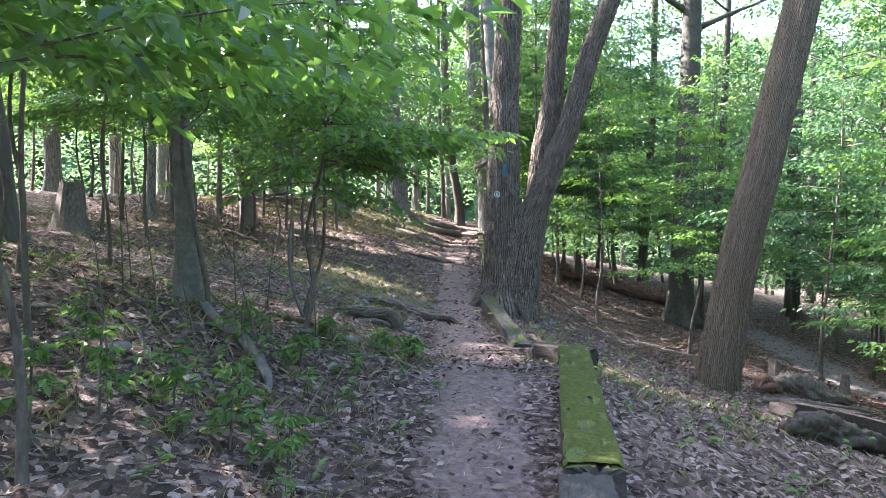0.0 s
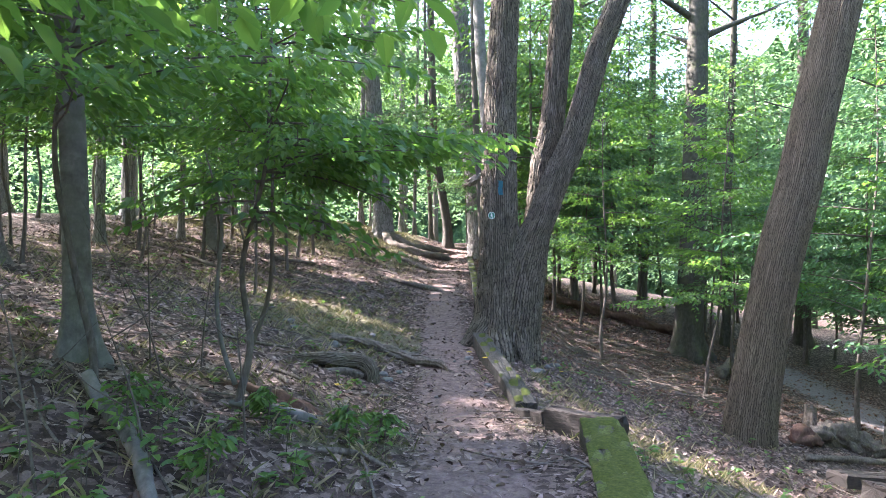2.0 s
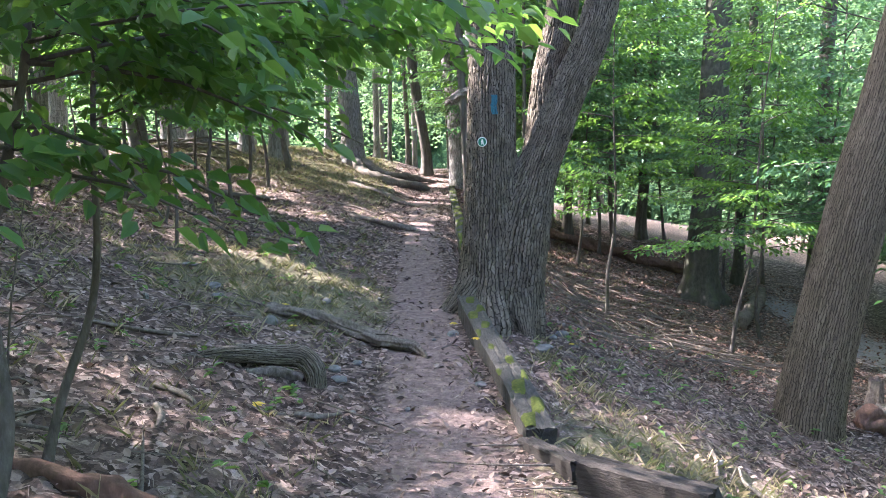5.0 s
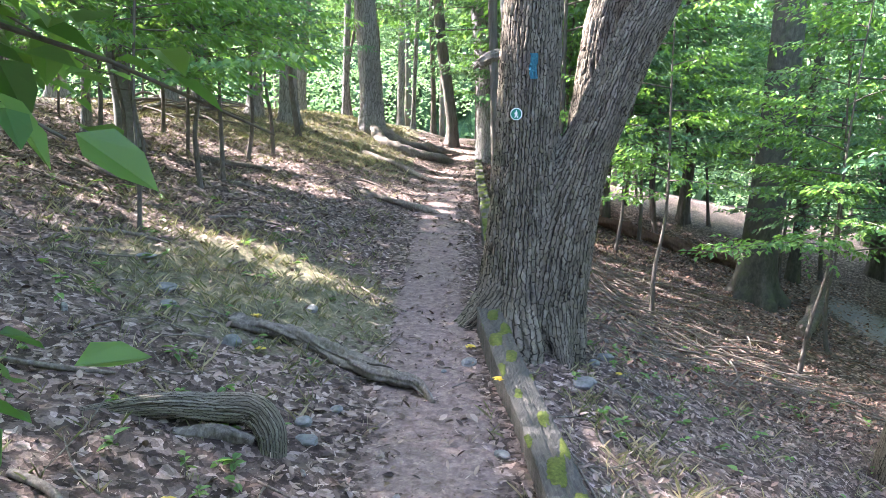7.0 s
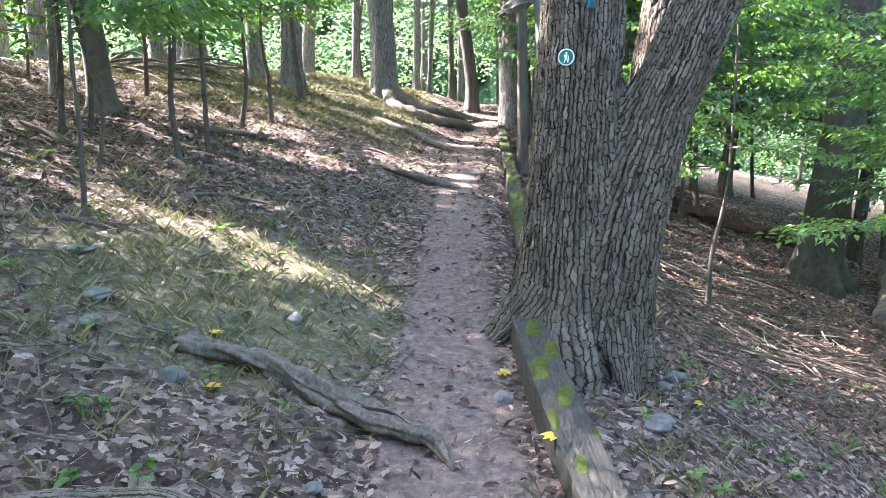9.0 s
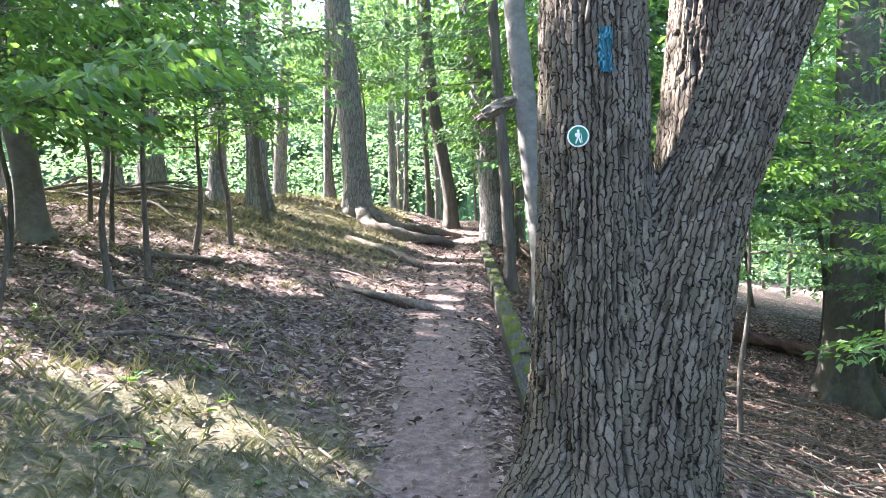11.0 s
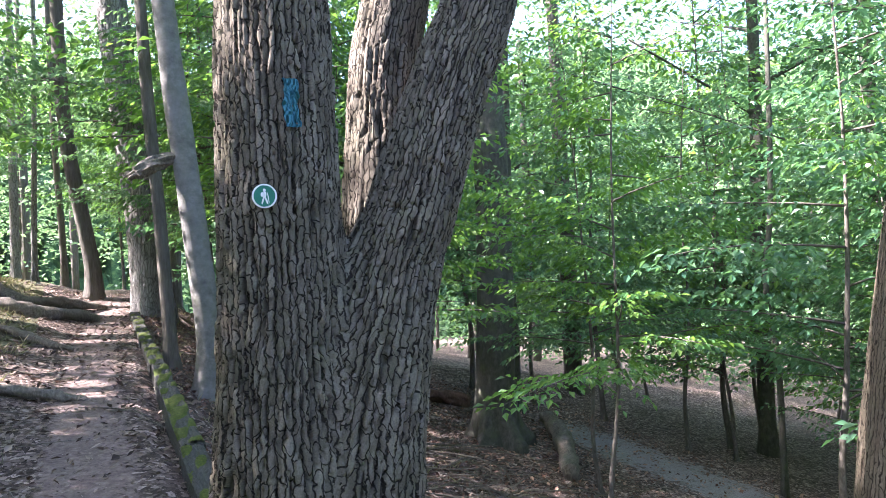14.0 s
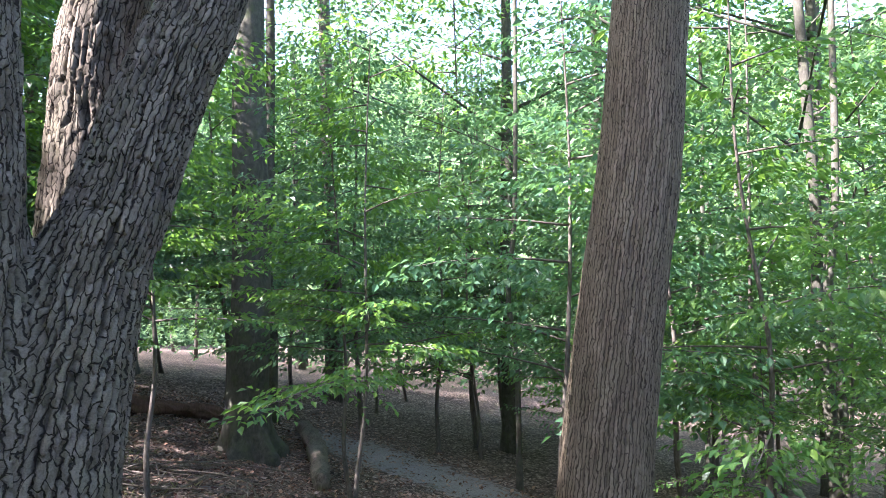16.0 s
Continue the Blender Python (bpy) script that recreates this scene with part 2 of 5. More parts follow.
LITTER = leaf_material("dead_leaf", (0.040, 0.027, 0.021), (0.128, 0.089, 0.068), (0.275, 0.204, 0.160), (0.2, 0.12, 0.06), 0.0, 0.75)
# brighter copy of the canopy leaf: sunlight put into the far wood's colour
LEAF_SUNLIT = leaf_material("sunlit_canopy_leaf", (0.036, 0.092, 0.050), (0.074, 0.155, 0.072), (0.140, 0.230, 0.092), (0.34, 0.56, 0.20), 0.48)
RUST = leaf_material("rust_leaf", (0.050, 0.027, 0.020), (0.150, 0.080, 0.056), (0.33, 0.205, 0.150), (0.2, 0.12, 0.06), 0.0, 0.75)
CRUMB = leaf_material("stalk_and_crumb", (0.028, 0.021, 0.017), (0.115, 0.088, 0.070), (0.36, 0.29, 0.235), (0.2, 0.12, 0.06), 0.0, 0.8)
YELLOW = leaf_material("yellow_leaf", (0.50, 0.36, 0.03), (0.60, 0.44, 0.05), (0.66, 0.50, 0.08), (0.6, 0.4, 0.05), 0.2, 0.6)
GRASS = leaf_material("grass_blade", (0.080, 0.098, 0.032), (0.20, 0.172, 0.092), (0.42, 0.335, 0.21), (0.3, 0.4, 0.08), 0.25, 0.6)
WEED = leaf_material("weed_leaf", (0.036, 0.095, 0.024), (0.068, 0.150, 0.038), (0.125, 0.215, 0.050), (0.3, 0.5, 0.06), 0.35, 0.5)


def soil_material():
    m, n, links, bsdf = material("forest_floor")
    v = coords(n, links)
    cell = n.new("ShaderNodeTexVoronoi")
    cell.inputs["Scale"].default_value = 24
    wob = n.new("ShaderNodeTexNoise")
    wob.inputs["Scale"].default_value = 9
    links.new(v, wob.inputs["Vector"])
    links.new(mixed(n, links, 0.12, v, wob.outputs["Color"], "ADD"), cell.inputs["Vector"])
    sep = n.new("ShaderNodeSeparateColor")
    links.new(cell.outputs["Color"], sep.inputs[0])
    fine = noise_node(n, links, v, 70, 5, 0.7)
    big = noise_node(n, links, v, 0.9, 4)
    # dark tones for wet leaves and for the shadow in gaps between leaves
    litter = ramp(n, links, sep.outputs[0], ((0.0, (0.040, 0.028, 0.023)), (0.5, (0.115, 0.082, 0.068)), (0.85, (0.24, 0.178, 0.150)), (1.0, (0.42, 0.33, 0.285))))
    litter = mixed(n, links, 0.7, litter, ramp(n, links, fine, ((0.25, (0.35, 0.35, 0.35)), (0.75, (1.3, 1.3, 1.3)))), "MULTIPLY")
    litter = mixed(n, links, 0.6, litter, ramp(n, links, big, ((0.3, (0.7, 0.68, 0.66)), (0.7, (1.15, 1.15, 1.12)))), "MULTIPLY")
    dirt = ramp(n, links, noise_node(n, links, v, 16, 8, 0.75), ((0.28, (0.088, 0.062, 0.052)), (0.5, (0.172, 0.125, 0.107)), (0.72, (0.285, 0.218, 0.193))))
    moss = ramp(n, links, noise_node(n, links, v, 26, 6, 0.7), ((0.3, (0.050, 0.052, 0.024)), (0.5, (0.115, 0.105, 0.060)), (0.72, (0.235, 0.198, 0.130))))
    path_w, moss_w = n.new("ShaderNodeAttribute"), n.new("ShaderNodeAttribute")
    path_w.attribute_name, moss_w.attribute_name = "path_wear", "moss_cover"
    ragged = noise_node(n, links, v, 7, 5, 0.7)

    def edge(weight):
        a = n.new("ShaderNodeMath")
        a.operation = "ADD"
        links.new(weight, a.inputs[0])
        links.new(ragged, a.inputs[1])
        return ramp(n, links, a.outputs[0], ((0.84, (0, 0, 0)), (1.22, (1, 1, 1))))

    colour = mixed(n, links, edge(moss_w.outputs["Fac"]), litter, moss)
    colour = mixed(n, links, edge(path_w.outputs["Fac"]), colour, dirt)
    gravel_w = n.new("ShaderNodeAttribute")
    gravel_w.attribute_name = "gravel_cover"
    gravel = ramp(n, links, noise_node(n, links, v, 30, 6, 0.75), ((0.3, (0.10, 0.088, 0.084)), (0.6, (0.27, 0.248, 0.243))))
    colour = mixed(n, links, edge(gravel_w.outputs["Fac"]), colour, gravel)
    links.new(colour, bsdf.inputs["Base Color"])
    bsdf.inputs["Roughness"].default_value = 0.95
    bsdf.inputs["Specular IOR Level"].default_value = 0.15
    bump(n, links, bsdf, mixed(n, links, 0.5, fine, cell.outputs["Distance"]), 0.9, 0.02)
    return m


SOIL = soil_material()


# ---- mesh helpers ----
def mesh_object(name, verts, faces, mat, parent=None, smooth=True):
    me = bpy.data.meshes.new(name)
    verts = np.asarray(verts, np.float32).reshape(-1, 3)
    faces = np.asarray(faces, np.int32)
    k = faces.shape[1]
    me.vertices.add(len(verts))
    me.vertices.foreach_set("co", verts.ravel())
    me.loops.add(faces.size)
    me.loops.foreach_set("vertex_index", faces.ravel())
    me.polygons.add(len(faces))
    me.polygons.foreach_set("loop_start", np.arange(0, faces.size, k, dtype=np.int32))
    me.polygons.foreach_set("use_smooth", np.full(len(faces), smooth))
    me.update(calc_edges=True)
    me.materials.append(mat)
    ob = new(name, me)
    if parent:
        ob.parent = parent
    return ob


def part(name, bm, mat, parent, label=""):
    me = bpy.data.meshes.new(name)
    bm.to_mesh(me)
    bm.free()
    me.materials.append(mat)
    ob = new(name, me)
    ob.parent = parent
    return tagged(ob, label)


def thing(name, base, label, category, group="", kind=""):
    ob = new(name)
    ob.empty_display_size = 0.1
    ob.location = base
    bpy.context.view_layer.update()
    return tagged(ob, label, category, group, kind)


def grid_faces(rows, cols, closed):
    i, j = np.meshgrid(np.arange(rows - 1), np.arange(cols if closed else cols - 1), indexing="ij")
    k = (j + 1) % cols
    return np.stack([i * cols + j, i * cols + k, (i + 1) * cols + k, (i + 1) * cols + j], -1).reshape(-1, 4)


def smooth_line(points, radii, steps):
    """Catmull-Rom through the points, with radii."""
    p = np.c_[np.asarray(points, float), np.asarray(radii, float)]
    q = np.vstack([2 * p[0] - p[1], p, 2 * p[-1] - p[-2]])
    u = np.linspace(0, len(p) - 1 - 1e-9, steps)
    i = u.astype(int)
    f = (u - i)[:, None]
    a, b, c, d = q[i], q[i + 1], q[i + 2], q[i + 3]
    r = 0.5 * (2 * b + (c - a) * f + (2 * a - 5 * b + 4 * c - d) * f**2 + (3 * b - a - 3 * c + d) * f**3)
    return r[:, :3], np.maximum(r[:, 3], 1e-3)


def frames_along(line):
    t = np.gradient(line, axis=0)
    t /= np.linalg.norm(t, axis=1, keepdims=True) + 1e-12
    side = np.zeros_like(t)
    ref = np.array([1.0, 0, 0]) if abs(t[0][0]) < 0.9 else np.array([0, 1.0, 0])
    s = ref - t[0] * (ref @ t[0])
    for k in range(len(t)):
        s = s - t[k] * (s @ t[k])
        s = s / np.linalg.norm(s)
        side[k] = s
    return t, side, np.cross(t, side)


def tube(points, radii, steps, sides, relief=None, cap=True):
    """Verts and quads of a tapered limb. relief(h, angle, r) gives the radius as worn by bark and roots."""
    line, r = smooth_line(points, radii, steps)
    _, s, b = frames_along(line)
    ang = np.linspace(0, 2 * np.pi, sides, endpoint=False)
    along = np.r_[0, np.cumsum(np.linalg.norm(np.diff(line, axis=0), axis=1))]
    rr = np.repeat(r[:, None], sides, 1)
    if relief:
        rr = relief(along[:, None] * np.ones(sides), np.ones((steps, 1)) * ang, rr)
    v = line[:, None] + rr[..., None] * (np.cos(ang)[None, :, None] * s[:, None] + np.sin(ang)[None, :, None] * b[:, None])
    v = v.reshape(-1, 3)
    f = grid_faces(steps, sides, True)
    if cap:
        v = np.vstack([v, line[-1:]])
        last, base = len(v) - 1, (steps - 1) * sides
        j = np.arange(sides)
        f = np.vstack([f, np.stack([base + j, base + (j + 1) % sides, np.full(sides, last), np.full(sides, last)], -1)[:, [0, 1, 2, 2]]])
        v = np.vstack([v, line[:1]])
        f = np.vstack([f, np.stack([(j + 1) % sides, j, np.full(sides, last + 1), np.full(sides, last + 1)], -1)])
    return v, f


def tri_safe(faces):
    """Split cap quads that repeat a corner out as triangles; all faces come back as triangles."""
    a = faces[:, [0, 1, 2]]
    b = faces[:, [0, 2, 3]]
    b = b[(b[:, 1] != b[:, 2])]
    return np.vstack([a, b])


def joined(pieces):
    vs, fs, n = [], [], 0
    for v, f in pieces:
        vs.append(np.asarray(v)), fs.append(np.asarray(f) + n)
        n += len(v)
    return np.vstack(vs), np.vstack(fs)


def limb_object(name, pieces, mat, parent=None, smooth=True):
    v, f = joined(pieces)
    return mesh_object(name, v, tri_safe(f), mat, parent, smooth)


def bark_relief(columns, rows_per_m, depth, flare=0.0, flare_h=0.35, toes=5, seed=1, wander=0.8, hump=0.0, soil=0.25):
    """Upright ridges of bark parted by wandering furrows and short cross cracks, and toes where the trunk runs out into roots."""
    ph = np.random.default_rng(seed).uniform(0, 6.28, 24)

    def relief(h, ang, r):
        w = 0.0
        for k, (turns, rise, amp) in enumerate(((2, 1.1, 0.5), (3, -2.3, 0.45), (5, 4.7, 0.3), (8, -8.1, 0.24), (13, 13.0, 0.17), (19, -23.0, 0.12), (29, 37.0, 0.07), (37, -61.0, 0.04))):
            w = w + amp * np.sin(turns * ang + rise * h + ph[k])
        u = ang / (2 * np.pi) * columns + wander * w
        i = np.floor(u)
        e = np.minimum(u - i, 1 - (u - i))
        key = np.mod(i, columns)
        rnd = np.mod(np.sin(key * 12.9898 + seed) * 43758.5453, 1.0)
        vv = h * rows_per_m * (0.6 + 0.8 * rnd) + rnd * 17 + 0.16 * np.sin(6.28 * u + 5 * rnd)
        fv = vv - np.floor(vv)
        tile = np.mod(np.sin(key * 78.233 + np.floor(vv) * 37.719) * 24634.63, 1.0)
        furrow = np.clip((e - 0.02) / 0.17, 0, 1)
        furrow = furrow * furrow * (3 - 2 * furrow)
        seam = np.mod(np.sin(np.mod(np.round(u), columns) * 91.7 + seed * 3.1) * 15731.7, 1.0)
        furrow = 1 - (1 - furrow) * np.clip(0.68 + 0.55 * np.sin(h * (4 + 9 * seam) + seam * 40), 0.12, 1)
        crack = np.clip(np.minimum(fv, 1 - fv) / 0.07, 0, 1)
        grain = np.sin(u * 19 + 3 * np.sin(h * 23)) * 0.05 + np.sin(h * 210 + 9 * tile + u * 4) * 0.04
        plate = furrow * (0.50 + 0.50 * crack) * (0.75 + 0.45 * tile) + grain
        worn = 1 + hump * (np.sin(3 * ang + h * 0.9 + seed) + 0.6 * np.sin(2 * ang - h * 1.7))
        foot = flare * np.exp(-np.maximum(h - soil, 0) / flare_h) * (0.55 + 0.45 * np.cos(toes * ang + seed) + 0.3 * np.cos((toes - 2) * ang + 2 * seed))
        relief.cover, relief.tint = np.clip(furrow * (0.25 + 0.75 * crack) + 0.0 * h, 0, 1), tile + 0.0 * h
        return r * (worn + foot) + depth * (plate - 0.7)
    return relief


def nearest_gap(p, line, r):
    """How far the points lie outside a limb."""
    d = np.full(len(p), 1e9)
    for c, k in zip(line, r):
        d = np.minimum(d, np.linalg.norm(p - c, axis=1) - k)
    return d


def barked(points, radii, steps, sides, relief, others=(), fillet=0.13):
    """A limb with plated bark: verts, quads, and how far each vertex is plate and which tint it has. Grown together with the others."""
    line, r = smooth_line(points, radii, steps)
    _, s, b = frames_along(line)
    ang = np.linspace(0, 2 * np.pi, sides, endpoint=False)
    along = np.r_[0, np.cumsum(np.linalg.norm(np.diff(line, axis=0), axis=1))]
    rr = np.repeat(r[:, None], sides, 1)
    way = np.cos(ang)[None, :, None] * s[:, None] + np.sin(ang)[None, :, None] * b[:, None]
    for pts, rad in others:
        o_line, o_r = smooth_line(pts, rad, 90)
        low = o_line[:, 2] < 3.2
        for _ in range(3):
            v = (line[:, None] + rr[..., None] * way).reshape(-1, 3)
            mine, gap = (rr - r[:, None]).ravel(), nearest_gap(v, o_line[low], o_r[low])
            h = np.maximum(fillet - np.abs(mine - gap), 0) / fillet
            joint = np.minimum(mine, gap) - h * h * fillet / 4
            rr = rr + np.where(gap > -0.02, np.clip(-joint, 0, 0.05), 0).reshape(rr.shape)
    rr = relief(along[:, None] * np.ones(sides), np.ones((steps, 1)) * ang, rr)
    v = (line[:, None] + rr[..., None] * way).reshape(-1, 3)
    mean = float(np.mean(r))
    place = np.stack([mean * np.cos(ang)[None] + 0 * rr, mean * np.sin(ang)[None] + 0 * rr, along[:, None] + 0 * rr], -1).reshape(-1, 3)
    return v, grid_faces(steps, sides, True), relief.cover.ravel(), relief.tint.ravel(), place, np.stack([along[:, None] + 0 * rr, mean * ang[None] + 0 * rr, 0 * rr], -1).reshape(-1, 3)


def bark_object(name, pieces, mat, parent):
    v, f = joined([p[:2] for p in pieces])
    ob = mesh_object(name, v, f, mat, parent)
    for key, k in (("bark_plate", 2), ("bark_tint", 3)):
        value = np.concatenate([p[k] if len(p) > 2 else np.full(len(p[0]), 0.6) for p in pieces])
        ob.data.attributes.new(key, "FLOAT", "POINT").data.foreach_set("value", value.astype(np.float32))
    for key, k in (("bark_place", 4), ("bark_flat", 5)):
        place = np.concatenate([p[k] if len(p) > 2 else p[0] for p in pieces])
        ob.data.attributes.new(key, "FLOAT_VECTOR", "POINT").data.foreach_set("vector", place.astype(np.float32).ravel())
    return ob


def leaf_verts(p, d, n, length, width, fold=0.18, curl=0.12):
    d = d / (np.linalg.norm(d, axis=1, keepdims=True) + 1e-9)
    s = np.cross(n, d)
    s /= np.linalg.norm(s, axis=1, keepdims=True) + 1e-9
    n = np.cross(d, s)
    L, W = length[:, None], width[:, None]
    cup = n * W * fold
    sag = n * L * curl
    v = np.stack([p, p + d * L * 0.28 + s * W * 0.44 + cup, p + d * L * 0.66 + s * W * 0.38 + cup - 0.4 * sag, p + d * L - sag,
                  p + d * L * 0.66 - s * W * 0.38 + cup - 0.4 * sag, p + d * L * 0.28 - s * W * 0.44 + cup], 1)
    return v.reshape(-1, 3)


def leaf_object(name, p, d, n, length, width, mat, parent=None, fold=0.18, curl=0.12, small=False):
    if small:
        v = leaf_verts(p, d, n, length, width * 1.15, fold, curl).reshape(-1, 6, 3)
        v = np.stack([v[:, 0], 0.5 * (v[:, 1] + v[:, 2]), v[:, 3], 0.5 * (v[:, 4] + v[:, 5])], 1).reshape(-1, 3)
        k = np.arange(len(p))[:, None] * 4
        return mesh_object(name, v, np.vstack([k + [[0, 1, 2]], k + [[0, 2, 3]]]), mat, parent, False)
    v = leaf_verts(p, d, n, length, width, fold, curl)
    k = np.arange(len(p))[:, None] * 6
    f = np.vstack([k + [[0, 1, 2, 3]], k + [[0, 3, 4, 5]]])
    return mesh_object(name, v, f, mat, parent, False)


# ---- the lie of the land ----
ALONG_Y = [-60, -6, 0, 3.5, 5.5, 6.5, 7.5, 8.7, 9.8, 11.2, 12.5, 14, 18, 23.4, 25, 28, 34, 200]
ALONG_Z = [-1.0, -0.2, 0, 0.22, 0.42, 0.33, 0.17, 0.08, 0.16, 0.24, 0.36, 0.56, 0.95, 1.42, 1.8, 1.95, 2.05, 2.3]
BEND_Y = [-60, 0, 6.5, 9, 12.5, 16, 20, 23, 26, 60]
BEND_X = [0, 0.05, 0.30, 0.30, 0.22, 0.30, 0.45, 0.75, 0.85, 1.0]


def path_x(y):
    return np.interp(y, BEND_Y, BEND_X)


def ground_z(x, y):
    x, y = np.asarray(x, float), np.asarray(y, float)
    p = np.interp(y, ALONG_Y, ALONG_Z)
    d = x - np.interp(y, BEND_Y, [0, 0.05, 0.42, 0.3, 0.1, 0.12, 0.45, 0.95, 1.0, 1.0])
    a = np.abs(d)
    l, r = np.maximum(a - 0.42, 0), np.maximum(a - 0.6, 0)
    left = np.where(l < 7, 0.29 * l - 0.009 * l * l, 1.589 + 1.312 * (1 - np.exp(-np.maximum(l - 7, 0) / 8)))
    right = -np.where(r < 6, 0.30 * r - 0.010 * r * r, 1.44 + 0.18 * (r - 6))
    right = np.where(r > 30, -5.76 - 0.05 * (r - 30), right)
    up = np.clip((y - 11.5) / 4.0, 0, 1)
    up = up * up * (3 - 2 * up)
    left = left - 0.28 * up * np.minimum(l / 2.5, 1) * np.clip((24 - y) / 6, 0, 1)
    right = right - 0.55 * up * np.minimum(r / 2.5, 1) - 0.22 * np.clip((y - 6) / 3, 0, 1) * np.clip((r - 0.6) / 2, 0, 1) * (1 - 0.6 * up)
    left = left - 0.10 * np.clip((7.5 - y) / 3, 0, 1) * np.minimum(l / 0.6, 1)
    z = p + np.where(d < 0, left, right)
    z = np.where((d < 0) & (z > 2.2), 2.2 + 0.6 * (1 - np.exp(-(z - 2.2) / 0.6)), z)
    return z


def unevenness(x, y):
    w = np.clip((np.abs(x - path_x(y)) - 0.3) / 0.8, 0.25, 1)
    return w * (0.022 * np.sin(2.1 * x + 1.3 * y) + 0.016 * np.sin(-3.7 * x + 2.9 * y + 1) + 0.010 * np.sin(7.3 * x + 5.1 * y + 2) + 0.007 * np.sin(11 * x - 13 * y)
                + 0.005 * np.sin(23 * x + 19 * y + 4))


def on_ground(x, y):
    return ground_z(x, y) + unevenness(x, y)


def spread(fine0, fine1, step, far, growth=1.22):
    inner = list(np.arange(fine0, fine1, step))
    out, s, v = [], step, fine1
    while v < far:
        out.append(v)
        s *= growth
        v += s
    before, s, v = [], step, fine0
    while v > -far:
        s *= growth
        v -= s
        before.append(v)
    return np.array(before[::-1] + inner + out)


gx, gy = spread(-6.5, 6.5, 0.06, 900), spread(2.0, 26.0, 0.072, 900)
GX, GY = np.meshgrid(gx, gy)
GZ = on_ground(GX, GY)
crumb = np.random.default_rng(3).normal(0, 1, GX.shape)
near = (np.abs(GX) < 6.5) & (GY > 2) & (GY < 26)
off_path = np.clip((np.abs(GX - path_x(GY)) - 0.25) / 0.5, 0.25, 1)
GZ = GZ + near * off_path * 0.010 * crumb
ground = mesh_object("ground", np.stack([GX, GY, GZ], -1), grid_faces(len(gy), len(gx), False), SOIL)
tagged(ground, "brown leaf-littered forest floor with a worn dirt footpath", "ground", kind="structure")
width_l = np.interp(GY, [0, 6, 10, 14, 20, 26], [0.28, 0.33, 0.40, 0.31, 0.28, 0.3])
wear = np.clip(0.80 - (np.abs(GX - path_x(GY)) / width_l) ** 2 * 0.42, 0, 1) * (GY < 60) * (GY > -20)
mossy = 0.62 * np.exp(-(((GX + 1.3) / 1.6) ** 2 + ((GY - 12.0) / 1.5) ** 2)) + 0.55 * np.exp(-(((GX - 2.2) / 1.3) ** 2 + ((GY - 8.2) / 1.6) ** 2))
mossy += 0.35 * np.exp(-(((GX - 1.9) / 0.8) ** 2 + ((GY - 7.6) / 1.5) ** 2)) + 0.5 * np.exp(-(((GX + 0.5) / 0.5) ** 2 + ((GY - 6.4) / 1.0) ** 2)) + 0.62 * np.clip((GY - 19) / 2, 0, 1) * (GX < -0.3) + 0.12
trail_x = np.interp(GY, [12, 16, 20, 24, 28], [9.6, 9.1, 8.8, 8.9, 9.5])
gravel_cover = np.clip(0.60 - (np.abs(GX - trail_x) / 1.0) ** 2 * 0.3, 0, 1) * np.clip((22.5 - GY) / 3, 0, 1) * (GY > 11)
for key, value in (("path_wear", wear), ("moss_cover", np.clip(mossy, 0, 1)), ("gravel_cover", gravel_cover)):
    at = ground.data.attributes.new(key, "FLOAT", "POINT")
    at.data.foreach_set("value", value.astype(np.float32).ravel())


# ---- trees ----
def spray(rg, start, az, length, rise, droop, out, leaf=0.085, gap=0.13, twig=0.42, limbs=None, radius=0.012):
    """One leafy branch: a limb that runs out and sags, with flat fans of twigs and alternate leaves."""
    n = max(3, int(length / gap))
    s = np.linspace(0.12, 1, n) * length
    bend = rg.normal(0, 0.25)
    aa = az + bend * (s / length)
    step = np.diff(np.r_[0, s])
    x = start[0] + np.cumsum(np.cos(aa) * step)
    y = start[1] + np.cumsum(np.sin(aa) * step)
    z = start[2] + rise * s - droop * s**2
    if limbs is not None:
        pts = np.vstack([start, np.stack([x, y, z], -1)[:: max(1, n // 4)], [x[-1], y[-1], z[-1]]])
        limbs.append(tube(pts, np.linspace(radius, 0.002, len(pts)), max(5, n // 3), 4))
    for i in range(n):
        for sign in (-1, 1):
            tl = twig * length * (1.05 - 0.75 * s[i] / length) * rg.uniform(0.55, 1.0)
            ta = aa[i] + sign * rg.uniform(0.7, 1.15)
            m = max(2, int(tl / (leaf * 0.6)))
            q = np.linspace(0.25, 1, m) * tl
            px = x[i] + np.cos(ta) * q
            py = y[i] + np.sin(ta) * q
            pz = z[i] + 0.12 * q * rg.normal() - 0.22 * q**2 + rg.normal(0, 0.012, m)
            side = np.where(np.arange(m) % 2 == 0, 1, -1)
            la = ta + side * rg.uniform(0.5, 1.0, m)
            la[-1] = ta
            d = np.stack([np.cos(la), np.sin(la), rg.normal(-0.42, 0.28, m)], -1)
            nn = np.stack([rg.normal(0, 0.5, m), rg.normal(0, 0.5, m), np.ones(m)], -1)
            ln = leaf * rg.uniform(0.65, 1.2, m)
            out.append((np.stack([px, py, pz], -1), d, nn, ln))


